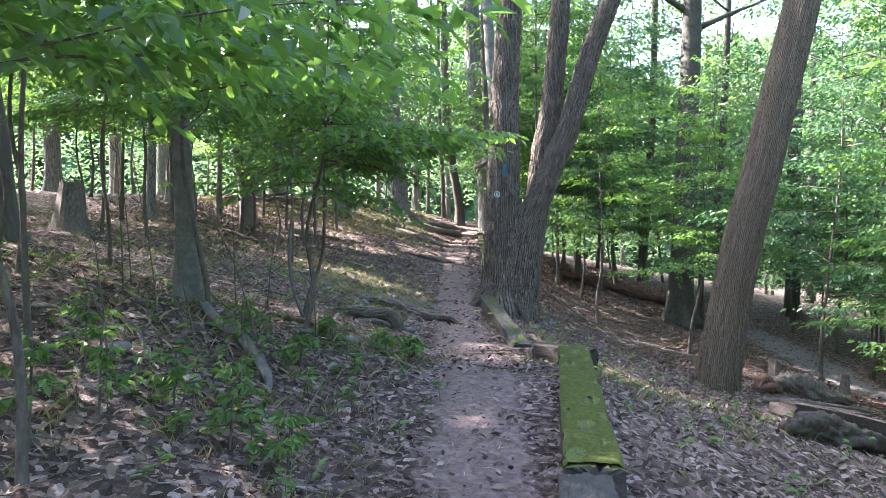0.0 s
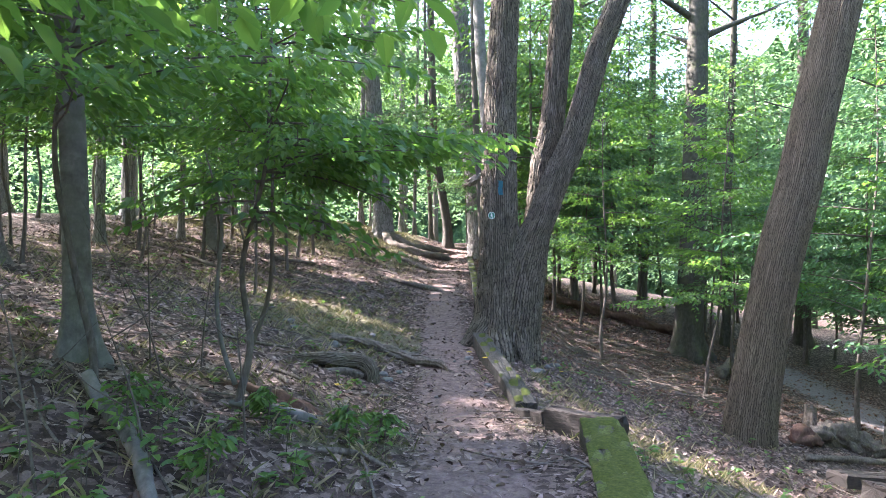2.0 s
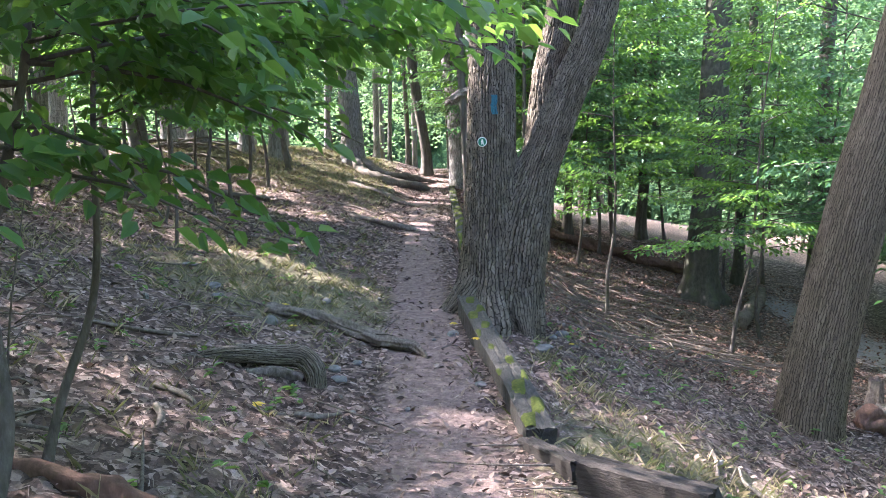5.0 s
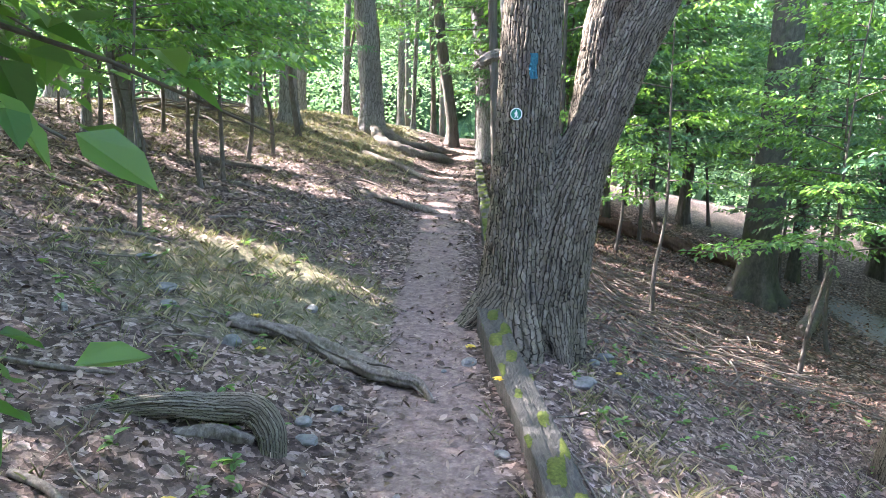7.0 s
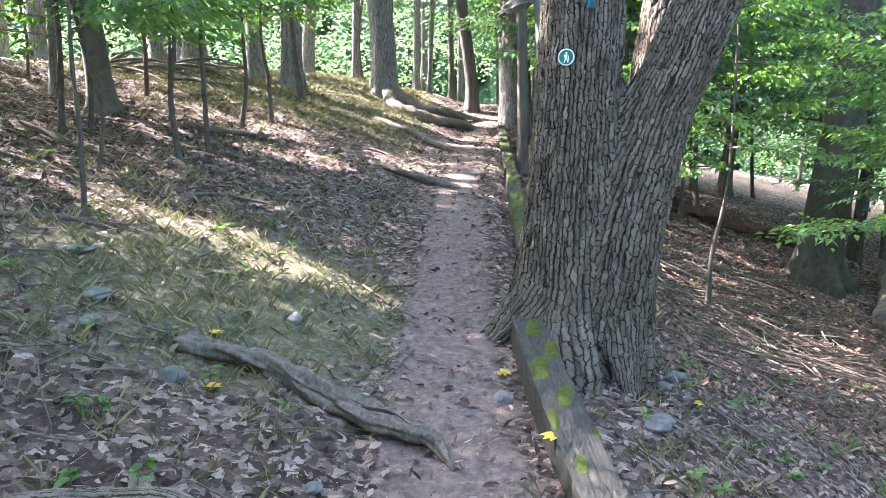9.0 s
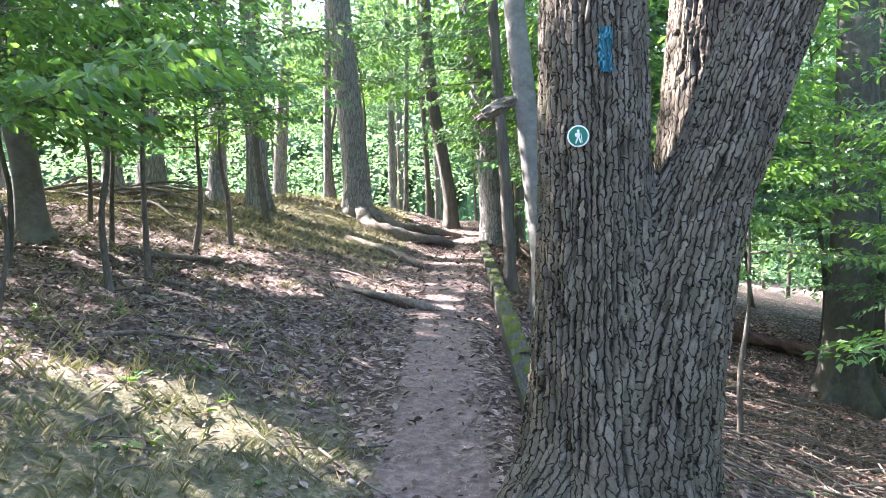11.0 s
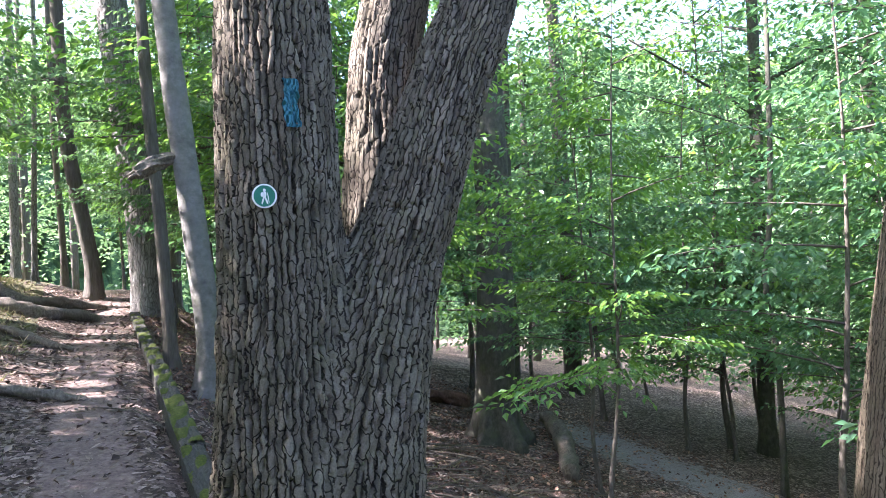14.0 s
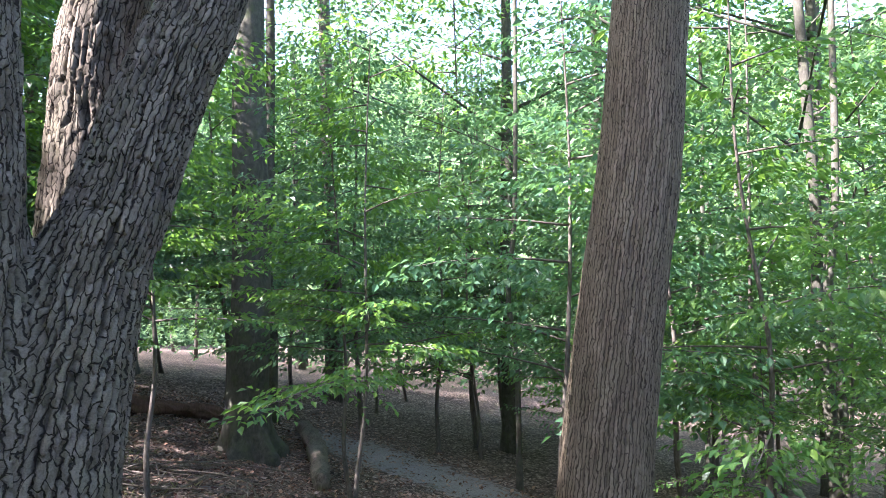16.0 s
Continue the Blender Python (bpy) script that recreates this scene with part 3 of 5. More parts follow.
def crown_mesh(name, out, mat, parent, aspect=0.55, small=False):
    p, d, nn, ln = (np.concatenate([o[k] for o in out]) for k in range(4))
    base = np.array(parent.location)
    if base.any():
        w = p + base
        # walkers keep the path clear to above head height
        clear = (np.abs(w[:, 0] - path_x(w[:, 1])) < np.where(w[:, 1] > 6.9, 0.85, 0.42)) & (w[:, 2] < ground_z(w[:, 0], w[:, 1]) + 1.95)
        k = ~in_gap(w) & ~clear
        p, d, nn, ln = p[k], d[k], nn[k], ln[k]
    return leaf_object(name, p, d, nn, ln, ln * aspect, mat, parent, small=small)


def small_tree(name, label, base, bends, radius, height, branches, low, reach, leaf, mat, bark, seed, group="", lean=(0, 0), az0=None, droop=0.06, small=False, gap=0.12, shown=99, top_share=0.75, hanging=()):
    """An understorey tree: thin bent stem, limbs, layered sprays of leaves. Base at the origin of its Empty."""
    rg = np.random.default_rng(seed)
    top = thing(name, base, label, "tree", group)
    turn = np.random.default_rng(seed + 5000)
    crook = np.cumsum(turn.normal(0, 0.05, (4, 2)), 0) if height > 2 else np.zeros((4, 2))
    extra = [(crook[3][0] + 0.6 * lean[0], crook[3][1] + 0.6 * lean[1], 0.62 * height)] if height > 2 else []
    pts = [(0, 0, -0.12)] + [(bx + cx, by + cy, h) for (bx, by, h), (cx, cy) in zip(bends, crook)] + extra + [(lean[0], lean[1], height)]
    rad = np.linspace(radius * 1.15, 0.006, len(pts))
    pts = np.array(pts, float)
    limb_object("trunk", [tube(pts, rad, *((22, 6) if small else (max(16, int(height * 9)), 9)), lambda h, a, r: r * (1 + 0.12 * np.sin(3 * a + 4 * h) + 0.9 * np.exp(-h / 0.09)))], bark, top)
    line, _ = smooth_line(pts, rad, 60)
    out, limbs = [], []
    for k in range(branches):
        h = low + (height - low) * (k + rg.uniform(0.1, 0.9)) / branches
        at = line[np.argmin(np.abs(line[:, 2] - h))]
        f = 1 - top_share * (h - low) / max(height - low, 0.1)
        az = rg.uniform(0, 2 * np.pi) if az0 is None else az0 + rg.normal(0, 1.0)
        spray(rg, at, az, reach * f * rg.uniform(0.6, 1.15), rg.uniform(0.02, 0.35), droop, out, leaf, gap, limbs=limbs if k < shown or k % 3 == 0 else None, radius=radius * 0.35)
    for h, az, length, sag in hanging:
        spray(rg, line[np.argmin(np.abs(line[:, 2] - h))], az, length, 0.05, sag, out, leaf, gap, limbs=limbs, radius=radius * 0.35)
    for piece in limbs:
        limb_object("limb", [piece], bark, top)
    crown_mesh("crown", out, mat, top, small=small)
    return top


def tall_crown(rg, top_at, low, high, spread_r, count, leaf):
    """Clumps of leaves round the limbs of a full-grown tree, with gaps between them."""
    clumps = max(6, count // 130)
    out = []
    for _ in range(clumps):
        a, rad, h = rg.uniform(0, 2 * np.pi), spread_r * rg.uniform(0.15, 1) ** 0.6, rg.uniform(low, high)
        rad *= 1 - 0.5 * abs((h - low) / (high - low) - 0.45)
        m = count // clumps
        c = np.array([top_at[0] + rad * np.cos(a), top_at[1] + rad * np.sin(a), h])
        p = c + rg.normal(0, 1, (m, 3)) * (0.75, 0.75, 0.28)
        la = rg.uniform(0, 2 * np.pi, m)
        d = np.stack([np.cos(la), np.sin(la), rg.normal(-0.25, 0.3, m)], -1)
        nn = np.stack([rg.normal(0, 0.45, m), rg.normal(0, 0.45, m), np.ones(m)], -1)
        out.append((p, d, nn, leaf * rg.uniform(0.7, 1.25, m)))
    return out


def tall_tree(name, label, base, stem, height, radius, mat, seed, crown_low=9.0, crown_r=3.2, count=1500, leaf=0.19, detail=(30, 14), relief=None, group="", leafmat=None):
    """A full-grown tree; stem: (dx, dy, h) bends above the base."""
    rg = np.random.default_rng(seed)
    top = thing(name, base, label, "tree", group)
    pts = [(0, 0, -0.25)] + list(stem)
    if stem[-1][2] < height - 1:
        a, b = np.array(pts[-2], float), np.array(pts[-1], float)
        way = (b - a) / max(b[2] - a[2], 0.1)
        pts.append(tuple(b + way * 0.5 * (height - b[2]) + np.array([0, 0, 0.5 * (height - b[2])])))
    pts = np.array(pts, float)
    rad = radius * np.clip(1 - 0.035 * (pts[:, 2] - 1), 0.3, 1.08)
    relief = relief or (lambda h, a, r: r * (1 + 0.06 * np.sin(3 * a + h) + 0.05 * np.sin(7 * a + 3 * h) + 0.6 * np.exp(-np.maximum(h - 0.25, 0) / 0.22) * (0.7 + 0.5 * np.cos(5 * a + seed))))
    limb_object("trunk", [tube(pts, rad, detail[0], detail[1], relief)], mat, top)
    out = tall_crown(rg, pts[-1], crown_low, max(height + 2, crown_low + 4), crown_r, count, leaf)
    limbs = []
    for _ in range(6):
        a, h = rg.uniform(0, 2 * np.pi), rg.uniform(crown_low, height)
        s = pts[-1] * 1.0
        s[2] = h - 1
        limbs.append(tube([s, s + [np.cos(a) * crown_r * 0.4, np.sin(a) * crown_r * 0.4, 0.7], s + [np.cos(a) * crown_r * 0.9, np.sin(a) * crown_r * 0.9, 1.5]], (radius * 0.3, radius * 0.18, 0.02), 7, 6))
    for piece in limbs:
        limb_object("limb", [piece], mat, top)
    crown_mesh("crown", out, leafmat or LEAF_FAR, top, 0.6, True)
    return top


def at(x, y, dz=0.0):
    return (x, y, float(on_ground(x, y)) + dz)


# the big oak of three stems beside the path
oak_base = np.array(at(1.15, 12.05))
oak = thing("oak_tree", oak_base, "large oak of three stems with deeply furrowed grey-brown bark", "tree")


def local(points, base):
    return [tuple(np.array(p, float) - base) for p in points]


left_stem = local([(1.02, 12.05, -0.15), (1.02, 12.05, 0.6), (1.03, 12.03, 1.3), (1.045, 12.02, 2.1), (1.05, 12.02, 3.0), (1.08, 12.05, 4.2), (1.18, 12.1, 6.0), (1.25, 12.15, 10.0), (1.3, 12.2, 15.0)], oak_base)
right_stem = local([(1.28, 12.02, -0.15), (1.30, 12.01, 0.5), (1.38, 11.97, 1.2), (1.54, 11.93, 1.83), (1.65, 11.91, 2.12), (1.78, 11.90, 2.48), (1.92, 11.90, 2.82), (2.13, 11.90, 3.3), (2.47, 11.92, 4.5), (2.85, 11.95, 5.5), (3.9, 12.0, 8.5), (4.6, 12.1, 13.0)], oak_base)
middle_stem = local([(1.36, 12.20, 0.0), (1.48, 12.26, 0.9), (1.64, 12.33, 1.9), (1.71, 12.36, 2.55), (1.76, 12.38, 3.0), (1.90, 12.4, 3.7), (2.08, 12.5, 5.5), (2.3, 12.7, 9.0), (2.4, 12.8, 14.0)], oak_base)
STEM_RADII = (0.34, 0.31, 0.285, 0.265, 0.25, 0.22, 0.19, 0.15, 0.06)
OAK_BARK = dict(columns=44, rows_per_m=8.0, depth=0.033, flare=0.95, flare_h=0.26, toes=5, seed=2, wander=0.8, hump=0.012, soil=0.4)


def stem_pieces(points, radii, fine, steps, sides, relief, others=()):
    """Fine bark as far up as point number `fine`, plainer above."""
    return [barked(points[: fine + 1], radii[: fine + 1], steps, sides, relief, others), tube(points[fine:], radii[fine:], 24, 20, None, False)]


RIGHT_RADII = (0.34, 0.33, 0.29, 0.225, 0.205, 0.195, 0.19, 0.18, 0.165, 0.15, 0.12, 0.05)
MIDDLE_RADII = (0.28, 0.25, 0.205, 0.19, 0.185, 0.18, 0.165, 0.14, 0.05)
LEFT, RIGHT, MIDDLE = (left_stem, STEM_RADII), (right_stem, RIGHT_RADII), (middle_stem, MIDDLE_RADII)
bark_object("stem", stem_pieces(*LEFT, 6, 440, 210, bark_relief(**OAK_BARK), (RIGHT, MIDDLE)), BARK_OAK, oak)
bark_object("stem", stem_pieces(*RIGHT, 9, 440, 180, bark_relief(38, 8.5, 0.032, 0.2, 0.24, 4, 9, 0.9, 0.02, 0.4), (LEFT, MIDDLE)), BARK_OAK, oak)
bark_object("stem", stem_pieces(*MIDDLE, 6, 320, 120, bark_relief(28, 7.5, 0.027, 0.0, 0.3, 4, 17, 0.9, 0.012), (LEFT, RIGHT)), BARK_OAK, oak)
# roots that run out from its foot
for n, (ends, rad) in enumerate(((((0.98, 11.98, 0.75), (0.82, 11.90, 0.52), (0.66, 11.86, 0.36), (0.50, 11.84, 0.22)), (0.17, 0.16, 0.11, 0.05)),
                                 (((1.05, 11.9, 0.62), (0.98, 11.70, 0.36), (0.93, 11.52, 0.14)), (0.19, 0.15, 0.06)),
                                 (((1.34, 11.9, 0.62), (1.38, 11.72, 0.24), (1.42, 11.56, -0.02)), (0.19, 0.14, 0.06)))):
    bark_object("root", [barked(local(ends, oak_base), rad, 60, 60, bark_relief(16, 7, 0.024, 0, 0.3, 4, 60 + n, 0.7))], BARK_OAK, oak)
rg = np.random.default_rng(31)
crown_mesh("crown", tall_crown(rg, (1.2, 0.5), 8.5, 17, 5.0, 6000, 0.19), LEAF_FAR, oak, 0.6, True)

# the leaning tree lower on the slope
ASH_AT = (0.25, 0.16, 0.0)
rt_base = np.array(at(4.5, 11.41))
ash = thing("leaning_tree", rt_base, "tall straight tree with finely ridged brown bark leaning down the slope", "tree")
ash_stem = local(np.array([(4.22, 11.27, -1.5), (4.27, 11.25, -0.7), (4.44, 11.20, 0.5), (4.62, 11.12, 1.6), (4.85, 11.06, 2.6), (5.09, 11.05, 3.7), (5.45, 11.05, 5.2), (6.4, 11.1, 9.0), (7.2, 11.3, 15.0)]) + ASH_AT, rt_base)
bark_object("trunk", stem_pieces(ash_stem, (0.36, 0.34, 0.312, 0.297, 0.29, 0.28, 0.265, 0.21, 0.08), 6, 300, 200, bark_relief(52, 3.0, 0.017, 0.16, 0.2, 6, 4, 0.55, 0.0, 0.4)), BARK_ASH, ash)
crown_mesh("crown", tall_crown(rg, (2.8, 0.5), 9, 17, 4.0, 4000, 0.19), LEAF_FAR, ash, 0.6, True)

# grey beech below, sun on its foot
tall_tree("beech_tree", "grey beech with mossy root flare on the slope", at(6.45, 19.0), [(0, 0, 0.8), (0.1, 0, 3), (0.25, 0.1, 7)], 17, 0.33, BARK_SHADE, 41, 8, 4.0, 2200, detail=(60, 24),
          relief=lambda h, a, r: r * (1 + 0.05 * np.sin(3 * a + h) + 0.8 * np.exp(-np.maximum(h - 0.25, 0) / 0.28) * (0.65 + 0.6 * np.cos(5 * a + 1))))
# split beech with a broken branch, beside the edging timbers
lean = tall_tree("split_beech_tree", "grey beech with a pale split trunk and a broken snapped branch", at(1.60, 17.5), [(0.02, 0, 0.7), (-0.12, 0.05, 2.2), (-0.32, 0.1, 4.4), (-0.5, 0.1, 7)], 15, 0.15, BARK_SILVER, 43, 8.5, 3.2, 2600, detail=(60, 16))
limb_object("second_stem", [tube([(0.16, 0.15, -0.2), (0.1, 0.12, 0.6), (-0.02, 0.1, 1.6), (-0.12, 0.08, 2.7)], (0.17, 0.12, 0.10, 0.05), 24, 12, lambda h, a, r: r * (1 + 0.1 * np.sin(3 * a + 3 * h)))], BARK_SILVER, lean)
splinters = [tube([(-0.16, 0.1, 2.15), (-0.20, 0.08, 2.62), (-0.30, 0.05, 2.84), (-0.58, 0.0, 2.73), (-0.72, -0.02, 2.64)], (0.05, 0.065, 0.07, 0.085, 0.07), 40, 18,
                  lambda h, a, r: r * (1 + 0.14 * np.sin(4 * a + 7 * h) + 0.10 * np.sin(7 * a - 19 * h) + 0.07 * np.sin(11 * a + 43 * h)))]
rg = np.random.default_rng(44)
for k in range(9):
    o = rg.normal(0, 0.032, 3)
    ln = rg.uniform(0.06, 0.17)
    splinters.append(tube([(-0.66 + o[0] * 0.4, o[1], 2.675 + o[2]), (-0.70 - ln * 0.5, o[1] * 1.2, 2.63 + o[2]), (-0.70 - ln, o[1] * 1.3, 2.60 + o[2] * 1.2 - ln * 0.2)], (0.026, 0.018, 0.003), 6, 5))
for k in range(5):
    o = rg.normal(0, 0.025, 3)
    splinters.append(tube([(-0.19 + o[0], 0.08 + o[1], 2.7), (-0.20 + o[0], 0.06 + o[1], 2.9 + o[2]), (-0.24 + o[0] * 2, 0.05 + o[1], 2.98 + 2 * o[2])], (0.03, 0.02, 0.003), 6, 5))
limb_object("broken_branch", splinters, DEADWOOD, lean, False)
tall_tree("slim_tree", "slim dark-barked tree beside the edging timbers", at(1.36, 18.8), [(-0.08, 0, 1.5), (-0.22, 0, 4), (-0.3, 0, 7)], 13, 0.085, BARK_FAR, 47, 8, 2.4, 1500)
tall_tree("oak_tree", "broad oak with furrowed bark at the edge of the path", at(1.62, 23.6), [(-0.15, 0, 2), (-0.5, 0, 5), (-0.7, 0, 8)], 18, 0.34, BARK_PALE, 53, 9, 4, 2200, detail=(110, 60), relief=bark_relief(30, 5, 0.03, 0.35, 0.4, 5, 3))
tall_tree("oak_tree", "tall grey oak whose roots run out over the path", at(-1.48, 24.2), [(-0.05, 0, 1.2), (-0.3, 0, 4), (-0.55, 0, 8)], 20, 0.285, BARK_PALE, 59, 9.5, 4.5, 2200, detail=(110, 60), relief=bark_relief(30, 5, 0.03, 0.6, 0.5, 4, 8))
tall_tree("young_tree", "reddish-brown young tree leaning beside the path", at(0.62, 25.0), [(-0.05, 0, 0.8), (-0.42, 0, 3.2), (-0.55, 0, 6)], 13, 0.15, BARK_FAR, 61, 8, 2.6, 1600)
# crown set low and thick to keep the sun off the oak
tall_tree("beech_tree", "pale grey tree lit on one side among thin saplings", at(-4.78, 17.3), [(-0.06, 0, 0.8), (-0.28, 0, 2.5), (-0.45, 0, 6)], 15, 0.165, BARK_SILVER, 67, 6.4, 3.6, 5200, detail=(40, 18))
tall_tree("beech_tree", "slim grey beech with a flared root foot on the bank", at(-2.32, 6.45), [(-0.04, 0, 0.5), (-0.10, 0.05, 1.6), (-0.16, 0.05, 3.0), (-0.2, 0.1, 5.5)], 9, 0.085, BARK_GREY, 71, 5.0, 2.6, 1800, 0.12, detail=(70, 22),
          relief=lambda h, a, r: r * (1 + 0.08 * np.sin(3 * a + h) + 1.7 * np.exp(-np.maximum(h - 0.25, 0) / 0.22) * (0.65 + 0.55 * np.cos(4 * a + 1))), leafmat=LEAF_NEAR)
tall_tree("beech_tree", "dark grey tree on the bank", at(-5.75, 9.2), [(-0.1, 0, 1), (-0.3, 0, 3), (-0.5, 0, 7)], 15, 0.19, BARK_FAR, 73, 8.5, 3.4, 2400)
# the thin trunk at (-6.3, 15.2) is added, its crown shading the oak
for n, (x, y, r, lean_x) in enumerate(((-3.3, 22.6, 0.21, -0.1), (-5.2, 22.2, 0.23, -0.5), (-4.1, 22.6, 0.17, 0.15), (-5.7, 21.6, 0.17, -0.5), (-9.6, 13.3, 0.2, 0.1), (-2.35, 25.5, 0.09, 0.1),
                                      (-0.6, 29, 0.07, 0.1), (0.05, 31, 0.09, -0.2), (-1.3, 34, 0.13, 0), (-6.9, 26, 0.22, 0.2), (-9.5, 24, 0.24, 0.1), (-10.5, 19, 0.2, -0.2), (-7.2, 18.6, 0.12, 0.2),
                                      (4.6, 24, 0.12, 0.2), (7.4, 26, 0.16, 0.3), (12, 24, 0.24, 0), (-13, 28, 0.24, 0), (3, 32, 0.22, 0.1), (-4.5, 30, 0.2, 0.3), (-6.3, 15.2, 0.09, 0.1), (-5.6, 17.6, 0.07, 0.2))):
    tall_tree("forest_tree", "grey-brown trunk of a grown tree standing in the wood", at(x, y), [(lean_x * 0.2, 0, 1.5), (lean_x, 0, 5), (lean_x * 1.3, 0, 9)], 16, r, BARK_PALE if x < 0 else BARK_FAR, 100 + n, 8 + (n % 4), 3.6, 1900, group="trees of the wood")
for n, (x, y, r, lean_x) in enumerate(((10.1, 16.4, 0.05, 0.2), (8.4, 21.4, 0.12, 0.1), (12.6, 18.6, 0.16, 0.2), (11.2, 11.6, 0.06, 0.35), (11.9, 11.9, 0.09, -0.25), (14.8, 12.6, 0.12, -0.1), (16, 18, 0.2, 0), (17.5, 13.6, 0.15, 0.4), (13.6, 14.6, 0.05, 0.3))):
    tall_tree("slope_tree", "dark slender trunk of a tree on the lower slope", at(x, y), [(lean_x * 0.4, 0, 2), (lean_x * 0.2, 0.1, 3.4), (lean_x, 0, 5), (lean_x * 2.3, 0, 9)], 15, r, BARK_SHADE, 200 + n, 4.6 + (n % 3), 3.8, 3600, 0.15, group="trees on the lower slope", leafmat=LEAF_NEAR if n % 2 else LEAF_DULL)

# thin saplings on the bank, sharing layered foliage above
for n, (x, y, r, bx) in enumerate(((-4.8, 18.8, 0.035, 0.0), (-3.05, 15.6, 0.034, -0.06), (-2.95, 16.3, 0.033, -0.10), (-3.16, 18.4, 0.036, 0.14), (-2.9, 19.3, 0.036, -0.03), (-3.9, 17.5, 0.03, 0.05), (-4.3, 16.0, 0.03, 0.02), (-4.95, 11.8, 0.03, -0.1), (-5.3, 10.9, 0.026, 0.05))):
    small_tree("sapling", "thin dark sapling with layered green leaves", at(x, y), [(bx * 0.5, 0.02, 0.7), (bx, 0.03, 1.5)], r, 4.8, 36, 1.45 + 0.1 * (n % 3), 2.2, 0.10, LEAF_NEAR if n % 3 == 1 else LEAF_DULL, BARK_TWIG, 300 + n, "saplings on the bank", (bx * 2, 0.1), gap=0.12)

# understorey trees that hang over the path
crooked = small_tree("beech_sapling", "small crooked beech with a grey stem and hanging leaves", at(-1.28, 6.3), [(0.02, 0, 0.12), (0.06, 0.02, 0.45), (0.02, 0.05, 0.95), (0.12, 0.1, 1.6)], 0.026, 3.6, 26, 1.45, 1.9, 0.095, LEAF_NEAR, BARK_TWIG, 401, "", (0.25, 0.2), 0.35, 0.08, gap=0.095, hanging=((1.30, 0.1, 0.9, 0.42), (1.25, -0.25, 0.85, 0.40), (1.40, -0.6, 0.9, 0.40), (1.30, -1.2, 0.8, 0.35), (1.40, 3.4, 0.8, 0.35), (1.5, -2.2, 0.9, 0.3), (1.55, 0.05, 0.95, 0.35), (1.6, 0.5, 1.2, 0.22), (1.75, -0.35, 1.0, 0.28), (1.7, 1.0, 1.2, 0.2), (1.9, 0.2, 1.5, 0.12), (1.5, 2.6, 0.8, 0.3)))
limb_object("second_stem", [tube([(0.03, 0, 0.16), (-0.06, 0.01, 0.42), (-0.10, 0.02, 0.75), (-0.08, 0.06, 1.25), (-0.2, 0.1, 1.7)], (0.018, 0.016, 0.014, 0.011, 0.004), 26, 8)], BARK_GREY, crooked)
small_tree("beech_sapling", "curved grey sapling rising from a bent root", at(-1.93, 5.76), [(0.04, 0, 0.25), (-0.03, 0, 0.8), (-0.05, 0.05, 1.5)], 0.024, 4.0, 28, 1.5, 2.0, 0.09, LEAF_NEAR, BARK_TWIG, 402, "", (0.1, 0.3), None, 0.07, gap=0.095)
small_tree("beech_sapling", "forked dark sapling with drooping green leaves", at(-1.41, 6.95), [(0.0, 0, 0.25), (0.05, 0, 0.7), (0.02, 0, 1.3)], 0.020, 3.8, 26, 1.4, 1.9, 0.085, LEAF_NEAR, BARK_TWIG, 403, "", (-0.1, 0.1), None, 0.07, gap=0.095)
for n, (x, y, h, low, reach) in enumerate(((-1.75, 2.9, 3.8, 1.65, 1.8), (-2.4, 1.6, 4.0, 1.6, 2.2), (-3.6, 2.8, 4.2, 1.6, 2.2), (-2.6, 4.4, 4.0, 1.7, 2.0), (-3.4, 5.6, 4.2, 1.7, 2.2), (-3.6, 7.6, 4.4, 1.8, 2.2), (-4.6, 7.2, 4.4, 1.9, 2.2), (-2.75, 12.8, 4.2, 1.35, 2.1), (-3.4, 14.3, 4.4, 1.25, 2.2), (-4.8, 13.4, 4.6, 1.6, 2.3), (-6.2, 12.2, 4.6, 1.9, 2.3), (-6.4, 15.4, 4.6, 1.9, 2.3), (-6.6, 18.6, 5, 2.1, 2.4))):
    small_tree("beech_sapling", "young beech with broad layers of green leaves", at(x, y), [(0.03, 0, 0.6), (-0.04, 0.02, 1.4)], 0.021, h + 0.4, 30, low, reach, 0.125 if y < 9 else 0.105, LEAF_NEAR, BARK_TWIG, 420 + n, "young beeches on the bank", (0.1, 0.1), gap=0.105)

# added to keep the sun off the oak's left stem and the bank
for n, (x, y) in enumerate(((-5.4, 14.8), (-4.5, 15.7), (-6.3, 13.8), (-5.6, 8.0), (-6.6, 7.2), (-5.0, 6.6), (-7.0, 8.8))):
    small_tree("shade_sapling", "tall thin sapling added for shade, its leaves spread high above the bank", at(x, y), [(0.05, 0, 1.2), (-0.04, 0.02, 2.8)], 0.035, 8.6, 40, 4.2, 2.6, 0.13, LEAF_DULL, BARK_TWIG, 480 + n, "tall saplings on the bank", (0.1, 0.1), gap=0.13, small=True)

# seedlings and bare switches on the bank
for n, (x, y, h) in enumerate(((-1.75, 3.55, 0.5), (-1.45, 3.75, 0.42), (-1.1, 3.6, 0.3), (-0.78, 3.5, 0.3), (-2.05, 4.0, 0.45), (-1.2, 4.1, 0.32), (-0.5, 6.05, 0.2), (-0.3, 6.2, 0.18), (-1.0, 4.9, 0.3), (-1.5, 5.2, 0.35), (-0.95, 5.9, 0.25), (-1.9, 3.2, 0.5))):
    small_tree("seedling", "low seedling with bright green leaves in the litter", at(x, y), [(0.01, 0.01, h * 0.5)], 0.005, h, 8, h * 0.35, 0.20, 0.062, WEED, BARK_TWIG, 800 + n, "seedlings on the bank", (0.02, 0.01), gap=0.11)


